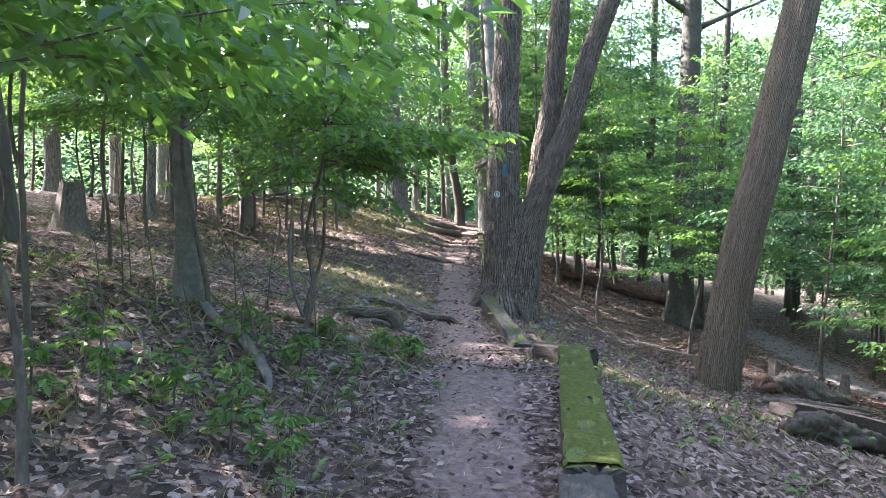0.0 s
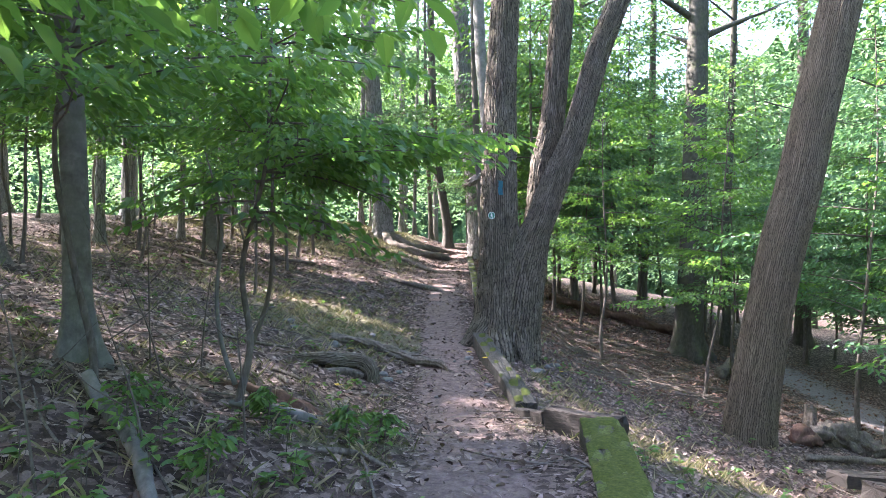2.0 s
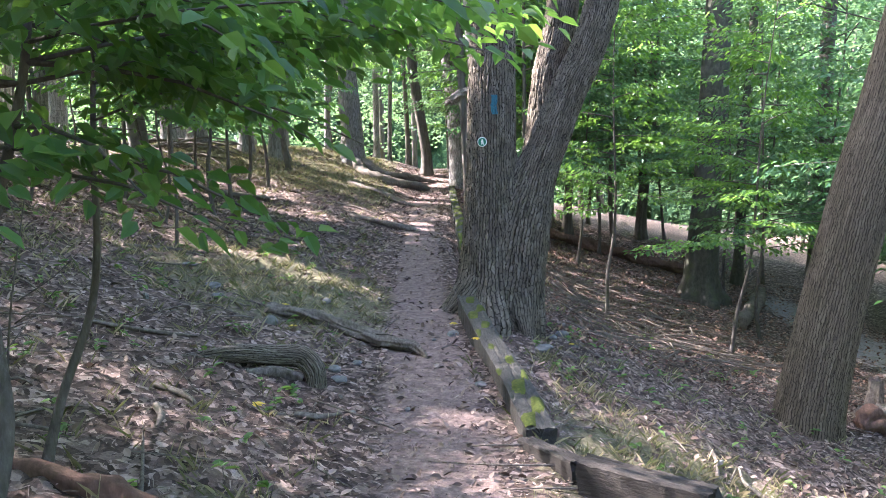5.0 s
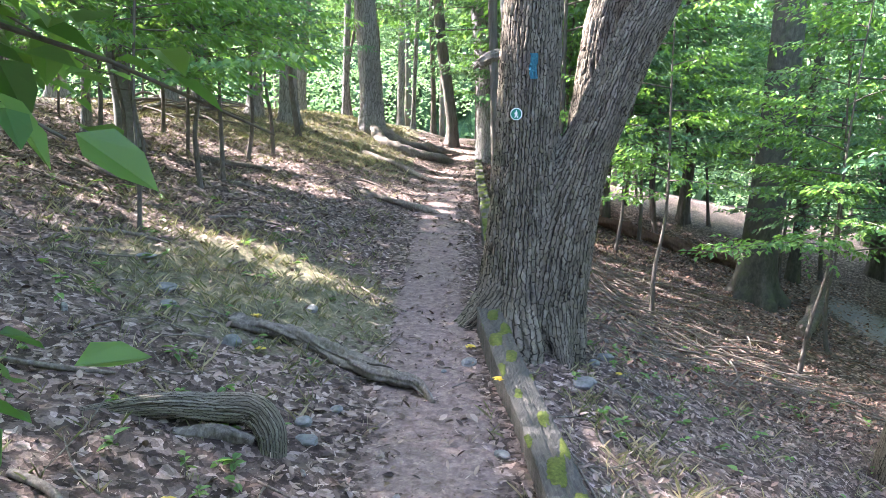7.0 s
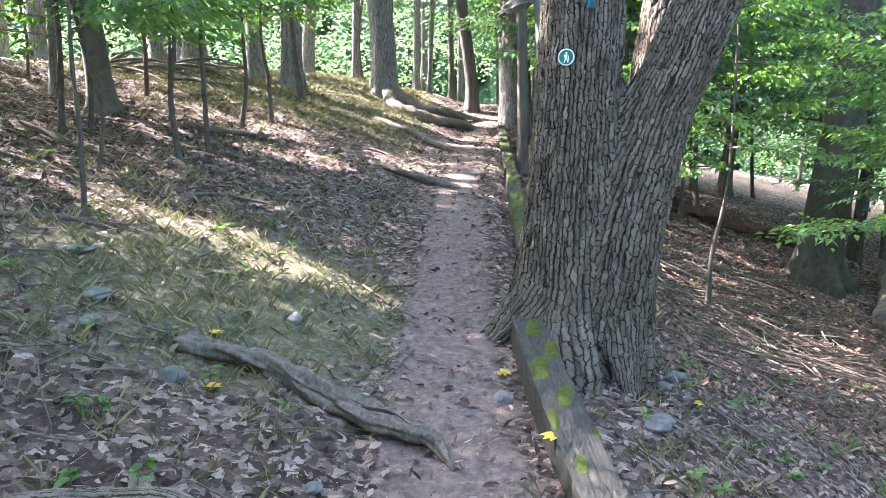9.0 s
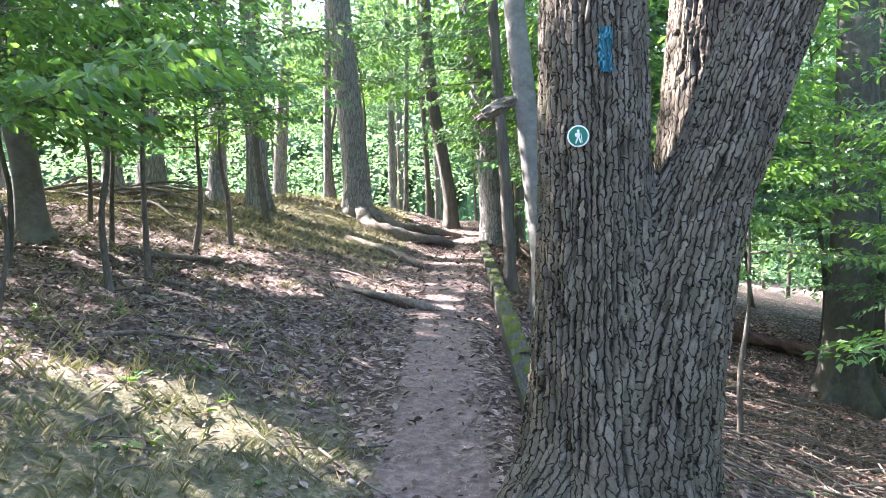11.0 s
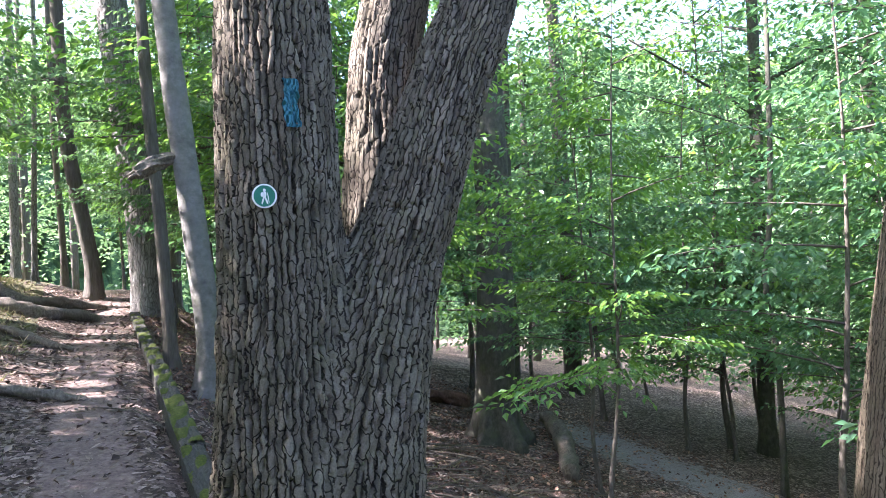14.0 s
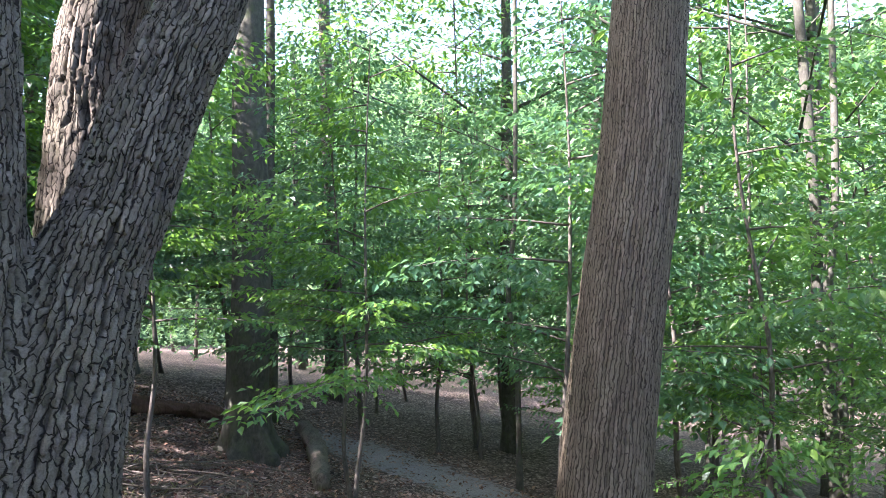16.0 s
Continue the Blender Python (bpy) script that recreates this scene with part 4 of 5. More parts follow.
def switch(x, y, h, seed):
    rg = np.random.default_rng(seed)
    top = thing("bare_switch", at(x, y), "thin bare grey switch standing in the litter", "sapling", "bare switches on the bank")
    dx, dy = rg.normal(0, 0.16, 2)
    limb_object("stem", [tube([(0, 0, -0.05), (dx * 0.3, dy * 0.2, h * 0.4), (dx, dy, h)], (0.008, 0.006, 0.002), 14, 6)], BARK_TWIG, top)
    for _ in range(3):
        f, a, ln = rg.uniform(0.35, 0.85), rg.uniform(0, 6.28), rg.uniform(0.15, 0.4)
        s = np.array([dx * f, dy * f, h * f])
        limb_object("twig", [tube([s, s + [math.cos(a) * ln * 0.5, math.sin(a) * ln * 0.5, ln * 0.35], s + [math.cos(a) * ln, math.sin(a) * ln, ln * 0.9]], (0.004, 0.003, 0.001), 8, 5)], BARK_TWIG, top)


for n, (x, y, h) in enumerate(((-1.6, 4.6, 0.9), (-1.3, 5.0, 0.8), (-2.1, 5.2, 1.3), (-1.0, 5.6, 0.7), (-2.5, 5.5, 1.4), (-1.75, 6.4, 1.2), (-2.0, 6.8, 1.4), (-1.85, 3.9, 1.0), (-2.7, 6.1, 1.5), (-1.9, 7.6, 1.2))):
    switch(x, y, h, 860 + n)

# leafy young trees, a few kinds repeated with a turn and a change of size
KINDS = []
for n in range(6):
    KINDS.append(small_tree("young_tree", "leafy young tree with flat layers of bright green leaves", (0, 0, 0), [(0.05, 0.03, 1.0), (-0.03, 0.05, 2.6)], 0.045, 7.8, 42, 1.7, 2.7, 0.135, (LEAF_DULL, LEAF_NEAR, LEAF_FAR)[n % 3], BARK_TWIG, 500 + n,
                            "leafy young trees", (0.2, 0.1), None, 0.05, True, 0.165, 6, 0.6))
HIGH = []
for n in range(4):
    HIGH.append(small_tree("young_tree", "slender young tree with leaf layers above a bare stem", (0, 0, 0), [(0.06, 0.03, 1.0), (-0.04, 0.05, 2.4)], 0.045, 8.4, 42, 2.3, 2.8, 0.135, (LEAF_NEAR, LEAF_FAR)[n % 2], BARK_TWIG, 540 + n,
                           "slender young trees", (0.2, 0.1), None, 0.05, True, 0.15, 6, 0.6))


def plant(kinds, spots, seed, low=0.8, high=1.15):
    rg = np.random.default_rng(seed)
    for x, y in spots:
        # shifted on until the main sun shafts stay open
        for _ in range(5):
            if not any(abs((x - gx0) * SUN[1] - (y - gy0) * SUN[0]) / math.cos(SUN_EL) < r + 1.0 and 0.5 < ((x - gx0) * SUN[0] + (y - gy0) * SUN[1]) / math.cos(SUN_EL) < 9 for gx0, gy0, _, r in GAPS[:9]):
                break
            y += 1.1
        k = kinds[int(rg.integers(len(kinds)))]
        s = rg.uniform(low, high)
        m = pose(x, y, float(on_ground(x, y)), rg.normal(0, 2), rg.normal(0, 2), rg.uniform(0, 360))
        if k.get("planted"):
            ob = copy_thing(k, m)
        else:
            ob = k
            ob.matrix_basis = m
        k["planted"] = 1
        ob.scale = (s, s, s)


SLOPE = [(7.4, 13.6), (3.4, 20.8), (5.0, 22.0), (7.6, 20.4), (10.7, 18.9), (8.2, 11.4), (9.8, 13.2), (7.6, 8.8), (10.4, 10.2), (11.0, 15.2), (11.2, 18.2), (12.8, 12.0), (2.9, 25.0), (9.4, 6.6), (6.2, 25.0), (9.6, 22.4),
         (12.6, 8.4), (13.4, 15.6), (13.8, 19.6), (15.4, 11.0), (15.2, 17.0), (16.6, 14.2), (12.2, 22.6), (8.2, 26.0), (4.4, 28.0), (10.8, 26.0), (14.6, 24.0), (17.6, 20.0), (18.8, 16.6), (18.4, 11.6), (16.4, 7.0), (13.6, 4.0), (10.6, 2.6), (20.5, 14.0), (20.0, 22.0), (17.0, 27.0), (7.2, 30.0), (12.5, 30.5), (2.6, 30.5), (21.5, 9.0), (22.5, 18.0)]
BANK = [(-6.4, 15.6), (-8.4, 12.4), (-8.8, 15.4), (-10.6, 14.6), (-11.2, 19.2), (-10.4, 23.8), (-8.6, 30.0), (-12.6, 27.0), (-13.4, 16.0), (-13.8, 22.0), (-7.2, 9.8), (-8.2, 6.4), (-10.4, 9.4), (-12.4, 12.2), (-5.6, 33.5), (2.4, 35.0), (-16.0, 19.0), (-15.5, 25.0), (-11.0, 33.0),
        (-6.6, 3.2), (-4.2, 1.2), (-9.6, 3.0), (3.2, 27.6), (2.2, 22.4), (2.9, 21.4)]
plant(KINDS, SLOPE, 11)
plant(HIGH, [(5.25, 14.9), (6.6, 16.6), (4.0, 20.2), (3.6, 16.2)], 14, 0.7, 0.85)
plant(HIGH, BANK, 12)
plant(HIGH, [(-1.7, 28.8), (2.3, 28.6), (-2.9, 34.5), (1.7, 33.5)], 16, 1.0, 1.25)
plant(KINDS, [(10.2, 15.0), (8.8, 11.6), (7.6, 10.4)], 15, 0.42, 0.6)
plant(KINDS, [(12.0, 19.0), (14.4, 17.2), (10.6, 21.2), (16.2, 15.6), (13.2, 13.4), (15.0, 20.6), (8.6, 23.6), (17.4, 12.4), (6.0, 27.2), (18.2, 18.2)], 17, 1.3, 1.6)
plant(KINDS, [(4.2, 24.4), (5.8, 23.2), (3.2, 27.0), (7.0, 25.0)], 18, 1.2, 1.5)
plant(HIGH, [(2.7, 19.6), (2.5, 23.2), (-2.8, 21.4), (-2.3, 26.6)], 19, 1.2, 1.4)
# behind the walker: unseen trees, added to shade the trunks and the right slope
plant(KINDS, [(5.5, -2), (8.5, -4), (-5, -4), (-8, -1.5), (3.5, -8), (-3, -9), (11, -1), (-7, 5), (-10, 6), (-11, 2), (-6, -8), (0.5, -12), (7, -9), (-10, -6), (5, 1.5), (7.5, 3.5), (12, 5), (6.6, 5.4), (8.0, 6.6), (5.8, 3.2)], 13)


# the far wood: trunks and foliage beyond the trees that can be told apart
def far_wood():
    rg = np.random.default_rng(77)
    out, stems = [], []
    for _ in range(3400):
        a, d = rg.uniform(-0.9, np.pi + 0.5), 24 + 36 * rg.uniform(0, 1) ** 1.2
        x, y = 2 + d * np.cos(a), 13 + d * np.sin(a)
        z = float(ground_z(x, y))
        h = z + 0.3 + 22 * rg.uniform(0, 1) ** 0.92
        m = 70
        p = np.array([x, y, h]) + rg.normal(0, 1, (m, 3)) * (1.5, 1.5, 0.55)
        p[:, 2] = np.maximum(p[:, 2], z + 0.1)
        la = rg.uniform(0, 2 * np.pi, m)
        out.append((p, np.stack([np.cos(la), np.sin(la), rg.normal(-0.2, 0.3, m)], -1), np.stack([rg.normal(0, 0.5, m), rg.normal(0, 0.5, m), np.ones(m)], -1), 0.31 * rg.uniform(0.7, 1.3, m)))
    for _ in range(90):
        a, d = rg.uniform(0, 2 * np.pi), 25 + 34 * rg.uniform(0, 1)
        x, y = 2 + d * np.cos(a), 13 + d * np.sin(a)
        z, r = float(ground_z(x, y)), rg.uniform(0.07, 0.24)
        stems.append(tube([(x, y, z - 0.3), (x + rg.normal(0, 0.2), y, z + 5), (x + rg.normal(0, 0.5), y, z + 14)], (r * 1.15, r * 0.9, r * 0.5), 8, 7))
    wood = thing("far_wood", (2, 13, 0), "distant green wood of trunks and leaves", "woods", kind="stuff")
    shift = np.array([2, 13, 0])
    crown_mesh("foliage", [(p - shift, d, n, l) for p, d, n, l in out], LEAF_SUNLIT, wood, 0.6, True)
    limb_object("trunk", [(v - shift, f) for v, f in stems], BARK_FAR, wood)


far_wood()


def backdrop():
    """The wood goes on: a ring of distant treetops with an uneven edge."""
    m, n, links, bsdf = material("distant_wood")
    v = coords(n, links)
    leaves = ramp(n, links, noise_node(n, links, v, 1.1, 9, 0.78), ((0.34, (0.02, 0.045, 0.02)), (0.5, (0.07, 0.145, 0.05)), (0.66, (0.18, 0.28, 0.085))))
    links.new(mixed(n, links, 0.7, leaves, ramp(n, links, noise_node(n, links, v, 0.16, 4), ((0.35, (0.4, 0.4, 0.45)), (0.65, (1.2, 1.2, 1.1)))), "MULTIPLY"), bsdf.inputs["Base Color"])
    bsdf.inputs["Roughness"].default_value = 0.9
    rg = np.random.default_rng(5)
    k = 720
    a = np.linspace(0, 2 * np.pi, k, endpoint=False)
    top = 25 + 3 * np.sin(9 * a) + 2 * np.sin(23 * a + 1) + 1.2 * np.sin(61 * a) + rg.normal(0, 0.9, k)
    rows = np.linspace(0, 1, 24)
    r = 78 + rg.normal(0, 1.2, (24, k))
    z = -16 + rows[:, None] * (top + 16)
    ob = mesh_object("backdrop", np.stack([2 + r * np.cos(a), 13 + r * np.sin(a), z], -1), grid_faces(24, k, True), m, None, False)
    tagged(ob, "distant green woodland beyond the trees", "backdrop", kind="structure")


backdrop()


# ---- edging timbers ----
def timber_material(name, wood, green):
    m, n, links, bsdf = material(name)
    v = coords(n, links, (9, 1, 9))
    plain = coords(n, links)
    grain = noise_node(n, links, v, 9, 6, 0.7)
    colour = ramp(n, links, grain, ((0.3, tuple(c * 0.45 for c in wood)), (0.55, wood), (0.75, tuple(c * 1.5 for c in wood))))
    geo = n.new("ShaderNodeNewGeometry")
    sep, up = n.new("ShaderNodeSeparateXYZ"), n.new("ShaderNodeMath")
    links.new(geo.outputs["Normal"], sep.inputs[0])
    patch = noise_node(n, links, plain, 6, 6, 0.7)
    up.operation = "MULTIPLY_ADD"
    links.new(sep.outputs[2], up.inputs[0])
    up.inputs[1].default_value = 0.45
    links.new(patch, up.inputs[2])
    cover = ramp(n, links, up.outputs[0], ((1.05 - green, (0, 0, 0)), (1.15 - green, (1, 1, 1))))
    tuft = ramp(n, links, noise_node(n, links, plain, 60, 4), ((0.3, (0.040, 0.055, 0.008)), (0.7, (0.115, 0.135, 0.020))))
    links.new(mixed(n, links, cover, colour, tuft), bsdf.inputs["Base Color"])
    bsdf.inputs["Roughness"].default_value = 0.92
    bump(n, links, bsdf, grain, 0.8, 0.012)
    return m


TIMBER_MOSSY = timber_material("mossy_timber", (0.07, 0.06, 0.048), 0.25)
TIMBER_GREY = timber_material("weathered_timber", (0.050, 0.046, 0.038), 0.04)


TIMBER_DARK = timber_material("rotting_timber", (0.034, 0.028, 0.022), 0.02)
MOSS = leaf_material("moss", (0.045, 0.062, 0.010), (0.09, 0.11, 0.016), (0.13, 0.15, 0.024), (0.1, 0.1, 0.02), 0.0, 0.95)
mn, ml = MOSS.node_tree.nodes, MOSS.node_tree.links
ml.new(ramp(mn, ml, noise_node(mn, ml, coords(mn, ml), 45, 6, 0.7), ((0.3, (0.026, 0.036, 0.008)), (0.55, (0.066, 0.080, 0.015)), (0.75, (0.120, 0.132, 0.028)))), mn["Principled BSDF"].inputs["Base Color"])


def timber(label, a, b, width, height, mat, seed, crack=0.012, group="edging timbers", moss=0.0):
    """A squared timber from a to b (centres of its top face), with rounded worn edges, checks along the grain and ragged ends."""
    rg = np.random.default_rng(seed)
    a, b = np.array(a, float), np.array(b, float)
    length = np.linalg.norm(b - a)
    n = max(12, int(length / 0.03))
    prof = []
    top_n = 15
    for k in range(top_n):
        f = k / (top_n - 1) - 0.5
        prof.append((f * width, -0.012 * (abs(2 * f) ** 6)))
    for f in (0.25, 0.5, 0.75, 1.0):
        prof.append((0.5 * width * (1 + 0.01), -0.012 - f * (height - 0.012)))
    for f in (1.0, 0.75, 0.5, 0.25):
        prof.append((-0.5 * width * (1 + 0.01), -0.012 - f * (height - 0.012)))
    prof = np.array(prof)
    s = np.linspace(0, length, n)
    v = np.zeros((n, len(prof), 3))
    v[..., 0], v[..., 2] = prof[:, 0], prof[:, 1]
    v[..., 1] = s[:, None]
    line = 0.08 * width * np.sin(s * 2.1 + seed) + 0.05 * width * np.sin(s * 5.7)
    for off, deep in ((0.0, crack), (0.22 * width, crack * 0.6), (-0.27 * width, crack * 0.7)):
        gap = np.exp(-((prof[None, :, 0] - line[:, None] - off) / (0.05 * width)) ** 2) * (prof[None, :, 1] > -0.02)
        v[..., 2] -= gap * deep * (0.6 + 0.5 * np.sin(s * 3.3 + off * 40 + seed))[:, None]
    v[..., 2] += 0.006 * np.sin(s * 4 + seed)[:, None] + rg.normal(0, 0.0022, v.shape[:2])
    v[..., 0] += rg.normal(0, 0.0022, v.shape[:2]) + 0.008 * np.sin(s * 2.6 + seed)[:, None]
    v[0, :, 1] -= rg.uniform(0, 0.03, len(prof))
    v[-1, :, 1] += rg.uniform(0, 0.03, len(prof))
    f = grid_faces(n, len(prof), True)
    vv = v.reshape(-1, 3)
    m = len(prof)
    ends = [vv[:m].mean(0), vv[-m:].mean(0)]
    vv = np.vstack([vv, ends])
    j = np.arange(m)
    tris = np.vstack([tri_safe(f), np.stack([(j + 1) % m, j, np.full(m, len(vv) - 2)], -1), np.stack([(n - 1) * m + j, (n - 1) * m + (j + 1) % m, np.full(m, len(vv) - 1)], -1)])
    ob = mesh_object("edging_timber", vv, tris, mat, None, False)
    if moss:
        rows, cols = n * 2, 26
        fx, fy = np.meshgrid(np.linspace(-0.52, 0.52, cols) * width, np.linspace(0.01, length - 0.01, rows))
        pad = 0.5 + 0.5 * np.sin(5.1 * fy + 9 * fx + seed) * np.sin(2.3 * fy + 21 * fx) + 0.35 * np.sin(13 * fy - 17 * fx / width * 0.3 + seed) + moss - 1.0
        fz = np.clip(pad, -0.2, 0.5) * 0.035 + rg.normal(0, 0.0016, fx.shape) - 0.012 * (np.abs(2 * fx / width) ** 6) + 0.006 * np.sin(fy * 4 + seed) - 0.003
        quads = grid_faces(rows, cols, False)
        kept = pad.ravel()[quads].min(1) > -0.02
        if kept.any():
            used, quads = np.unique(quads[kept], return_inverse=True)
            quads, pts = quads.reshape(-1, 4), np.stack([fx, fy, fz], -1).reshape(-1, 3)[used]
            # each cushion that stands apart is a piece of its own
            mark = np.arange(len(pts))
            for _ in range(400):
                low = mark[quads].min(1)
                new_mark = mark.copy()
                np.minimum.at(new_mark, quads.ravel(), np.repeat(low, 4))
                if (new_mark == mark).all():
                    break
                mark = new_mark
            for m_id in np.unique(mark[quads[:, 0]]):
                own = quads[mark[quads[:, 0]] == m_id]
                if len(own) < 12:
                    continue
                ids, own = np.unique(own, return_inverse=True)
                tagged(mesh_object("moss", pts[ids], own.reshape(-1, 4), MOSS, ob), "soft green moss cushion")
    d = (b - a) / length
    ob.matrix_world = Matrix.Translation(a) @ Vector(d).to_track_quat("Y", "Z").to_matrix().to_4x4()
    return tagged(ob, label, "timber", group)


timber("moss-covered square timber edging the footpath", (0.70, 3.20, 0.47), (1.25, 6.68, 0.46), 0.27, 0.26, TIMBER_MOSSY, 1, 0.03, moss=0.95)
timber("short grey timber stub beside a mossy timber", (0.52, 1.9, 0.44), (0.65, 3.12, 0.46), 0.24, 0.26, TIMBER_GREY, 2)
timber("dark rotting timber end lying across the slope", (1.06, 7.66, 0.33), (1.55, 7.22, 0.35), 0.15, 0.22, TIMBER_DARK, 3, 0.03)
timber("low rotten timber half buried in dead leaves", (0.86, 8.38, 0.17), (1.05, 7.80, 0.26), 0.12, 0.2, TIMBER_DARK, 4)
timber("grey timber with moss patches edging the footpath", (0.98, 8.48, 0.20), (0.735, 11.88, 0.51), 0.21, 0.24, TIMBER_GREY, 5, moss=0.30)
for n, (y0, y1) in enumerate(((12.95, 14.3), (14.35, 15.9), (15.95, 17.6), (17.65, 19.4), (19.45, 21.3), (21.35, 23.2))):
    x0, x1 = (float(np.interp(y, [12.9, 14.3, 17, 20, 23.5], [0.90, 0.95, 1.05, 1.12, 1.25])) for y in (y0, y1))
    z0, z1 = (float(np.interp(y, ALONG_Y, ALONG_Z)) + 0.10 for y in (y0, y1))
    timber("old edging timber along the rising footpath", (x0, y0, z0), (x1, y1, z1), 0.17, 0.24, TIMBER_GREY, 20 + n, moss=0.8 if n == 1 else 0.5)


# ---- markers on the oak ----
def marker_material(name, colour, rough=0.45):
    m, n, links, bsdf = material(name)
    spots = noise_node(n, links, coords(n, links), 90, 4)
    links.new(mixed(n, links, 0.25, colour, ramp(n, links, spots, ((0.35, (0.4, 0.4, 0.4)), (0.6, (1, 1, 1)))), "MULTIPLY"), bsdf.inputs["Base Color"])
    bsdf.inputs["Roughness"].default_value = rough
    return m


DISC_GREEN, DISC_WHITE = marker_material("marker_green", (0.005, 0.16, 0.10)), marker_material("marker_white", (0.75, 0.77, 0.74))
BLAZE = marker_material("blue_blaze_paint", (0.020, 0.125, 0.165), 0.8)


def disc(radius, thick, segs=40, bevel=0.0015):
    bm = bmesh.new()
    bmesh.ops.create_cone(bm, cap_ends=True, segments=segs, radius1=radius, radius2=radius, depth=thick)
    bmesh.ops.bevel(bm, geom=[e for e in bm.edges if abs(e.verts[0].co.z - e.verts[1].co.z) < 1e-6], offset=bevel, segments=2, affect="EDGES")
    return bm


def trail_marker(place, facing):
    top = thing("trail_marker", (0, 0, 0), "round green trail marker with white walker symbol nailed to oak bark", "sign")
    part("rim", disc(0.051, 0.005), DISC_WHITE, top, "white rim")
    face = part("face", disc(0.045, 0.003), DISC_GREEN, top, "green face")
    face.location.z = 0.0025
    bm = bmesh.new()
    # a plain walker shape: head, body with pack, two legs
    for cx, cy, rx, ry, turn in ((0.0, 0.024, 0.0065, 0.0065, 0), (0.0, 0.004, 0.008, 0.015, -8), (-0.009, 0.006, 0.006, 0.010, 0), (0.008, -0.020, 0.004, 0.016, 20), (-0.007, -0.020, 0.004, 0.016, -18), (0.015, -0.008, 0.002, 0.024, 8)):
        vs = []
        for k in range(14):
            a = 2 * math.pi * k / 14
            x, y = rx * math.cos(a), ry * math.sin(a)
            t = radians(turn)
            vs.append(bm.verts.new((cx + x * math.cos(t) - y * math.sin(t), cy + x * math.sin(t) + y * math.cos(t), 0)))
        bm.faces.new(vs)
    ext = bmesh.ops.extrude_face_region(bm, geom=bm.faces[:])
    bmesh.ops.translate(bm, vec=(0, 0, 0.0012), verts=[g for g in ext["geom"] if isinstance(g, bmesh.types.BMVert)])
    symbol = part("walker_symbol", bm, DISC_WHITE, top, "white walker symbol")
    symbol.location.z = 0.0042
    top.matrix_world = Matrix.Translation(place) @ Vector(facing).to_track_quat("Z", "Y").to_matrix().to_4x4()
    return top


trail_marker((0.915, 11.765, 2.18), (-0.25, -1, 0))


def blaze():
    """A painted patch that lies on the bark plates."""
    rows, cols = 60, 24
    u, h = np.meshgrid(np.linspace(-1, 1, cols), np.linspace(0, 1, rows))
    rel = bark_relief(**OAK_BARK)
    line, r = smooth_line(left_stem, STEM_RADII, 900)
    along = np.r_[0, np.cumsum(np.linalg.norm(np.diff(line, axis=0), axis=1))]
    _, s, b = frames_along(line)
    zs = 2.47 + 0.21 * h - oak_base[2]
    k = np.clip(np.searchsorted(line[:, 2], zs), 0, 899)
    # the angle on the stem that faces the walker
    want = np.array([-0.02, -1.0, 0])
    base_ang = math.atan2(float(want @ b[300]), float(want @ s[300]))
    edge = 0.16 * np.sin(9 * h + 1) + 0.1 * np.sin(23 * h)
    ang = np.mod(base_ang + (u + edge) * 0.12, 2 * np.pi)
    rr = np.maximum(rel(along[k], ang, r[k]), r[k] - 0.006) + 0.006
    v = line[k] + rr[..., None] * (np.cos(ang)[..., None] * s[k] + np.sin(ang)[..., None] * b[k])
    ob = mesh_object("painted_blaze", v, grid_faces(rows, cols, False), BLAZE, oak)
    ob.modifiers.new("thickness", "SOLIDIFY").thickness = 0.002
    tagged(ob, "faded blue painted trail blaze")


blaze()


# ---- dead wood and roots ----
# near-black, for the shade inside a split
HOLLOW_SHADE = bark_material("hollow_shade", (0.010, 0.008, 0.006), (0.022, 0.017, 0.013), (0.05, 0.036, 0.026), 0.0, 0.6, 0.004, 40)


def dead_limb(name, label, category, points, radii, mat, seed, sides=12, knots=0.14):
    base = np.array(points[0], float)
    v, f = tube(local(points, base), radii, max(24, 18 * len(points)), sides + 4, lambda h, a, r: r * (1 + knots * np.sin(2 * a + 5 * h + seed) + 0.6 * knots * np.sin(3 * a - 17 * h) + 0.35 * knots * np.sin(5 * a + 31 * h + 2 * np.sin(13 * h)) + 0.4 * knots * np.sin(12 * a + 6 * np.sin(5 * h)) + 0.45 * knots * np.sin(7 * a + 2 * np.sin(9 * h) + seed)))
    ob = mesh_object(name, v, tri_safe(f), mat, None)
    ob.location = base
    return tagged(ob, label, category)


def g(x, y, dz=0.0):
    return (x, y, float(on_ground(x, y)) + dz)


split_branch = dead_limb("fallen_branch", "weathered fallen branch lying beside the path", "branch", [g(-1.30, 11.0, 0.03), g(-0.85, 10.95, 0.06), g(-0.45, 10.75, 0.06), g(0.0, 10.52, 0.06), g(0.16, 10.45, 0.05), g(0.28, 10.25, 0.0)], (0.055, 0.062, 0.058, 0.056, 0.048, 0.018), DEADWOOD, 1, 30, 0.26)
# dark strip laid on the branch in place of a shaded hollow
limb_object("hollow", [tube(local([g(-0.42, 10.735, 0.104), g(-0.22, 10.635, 0.114), g(-0.06, 10.555, 0.112), g(0.04, 10.51, 0.09)], np.array(split_branch.location)), (0.004, 0.017, 0.019, 0.004), 16, 10)], HOLLOW_SHADE, split_branch)
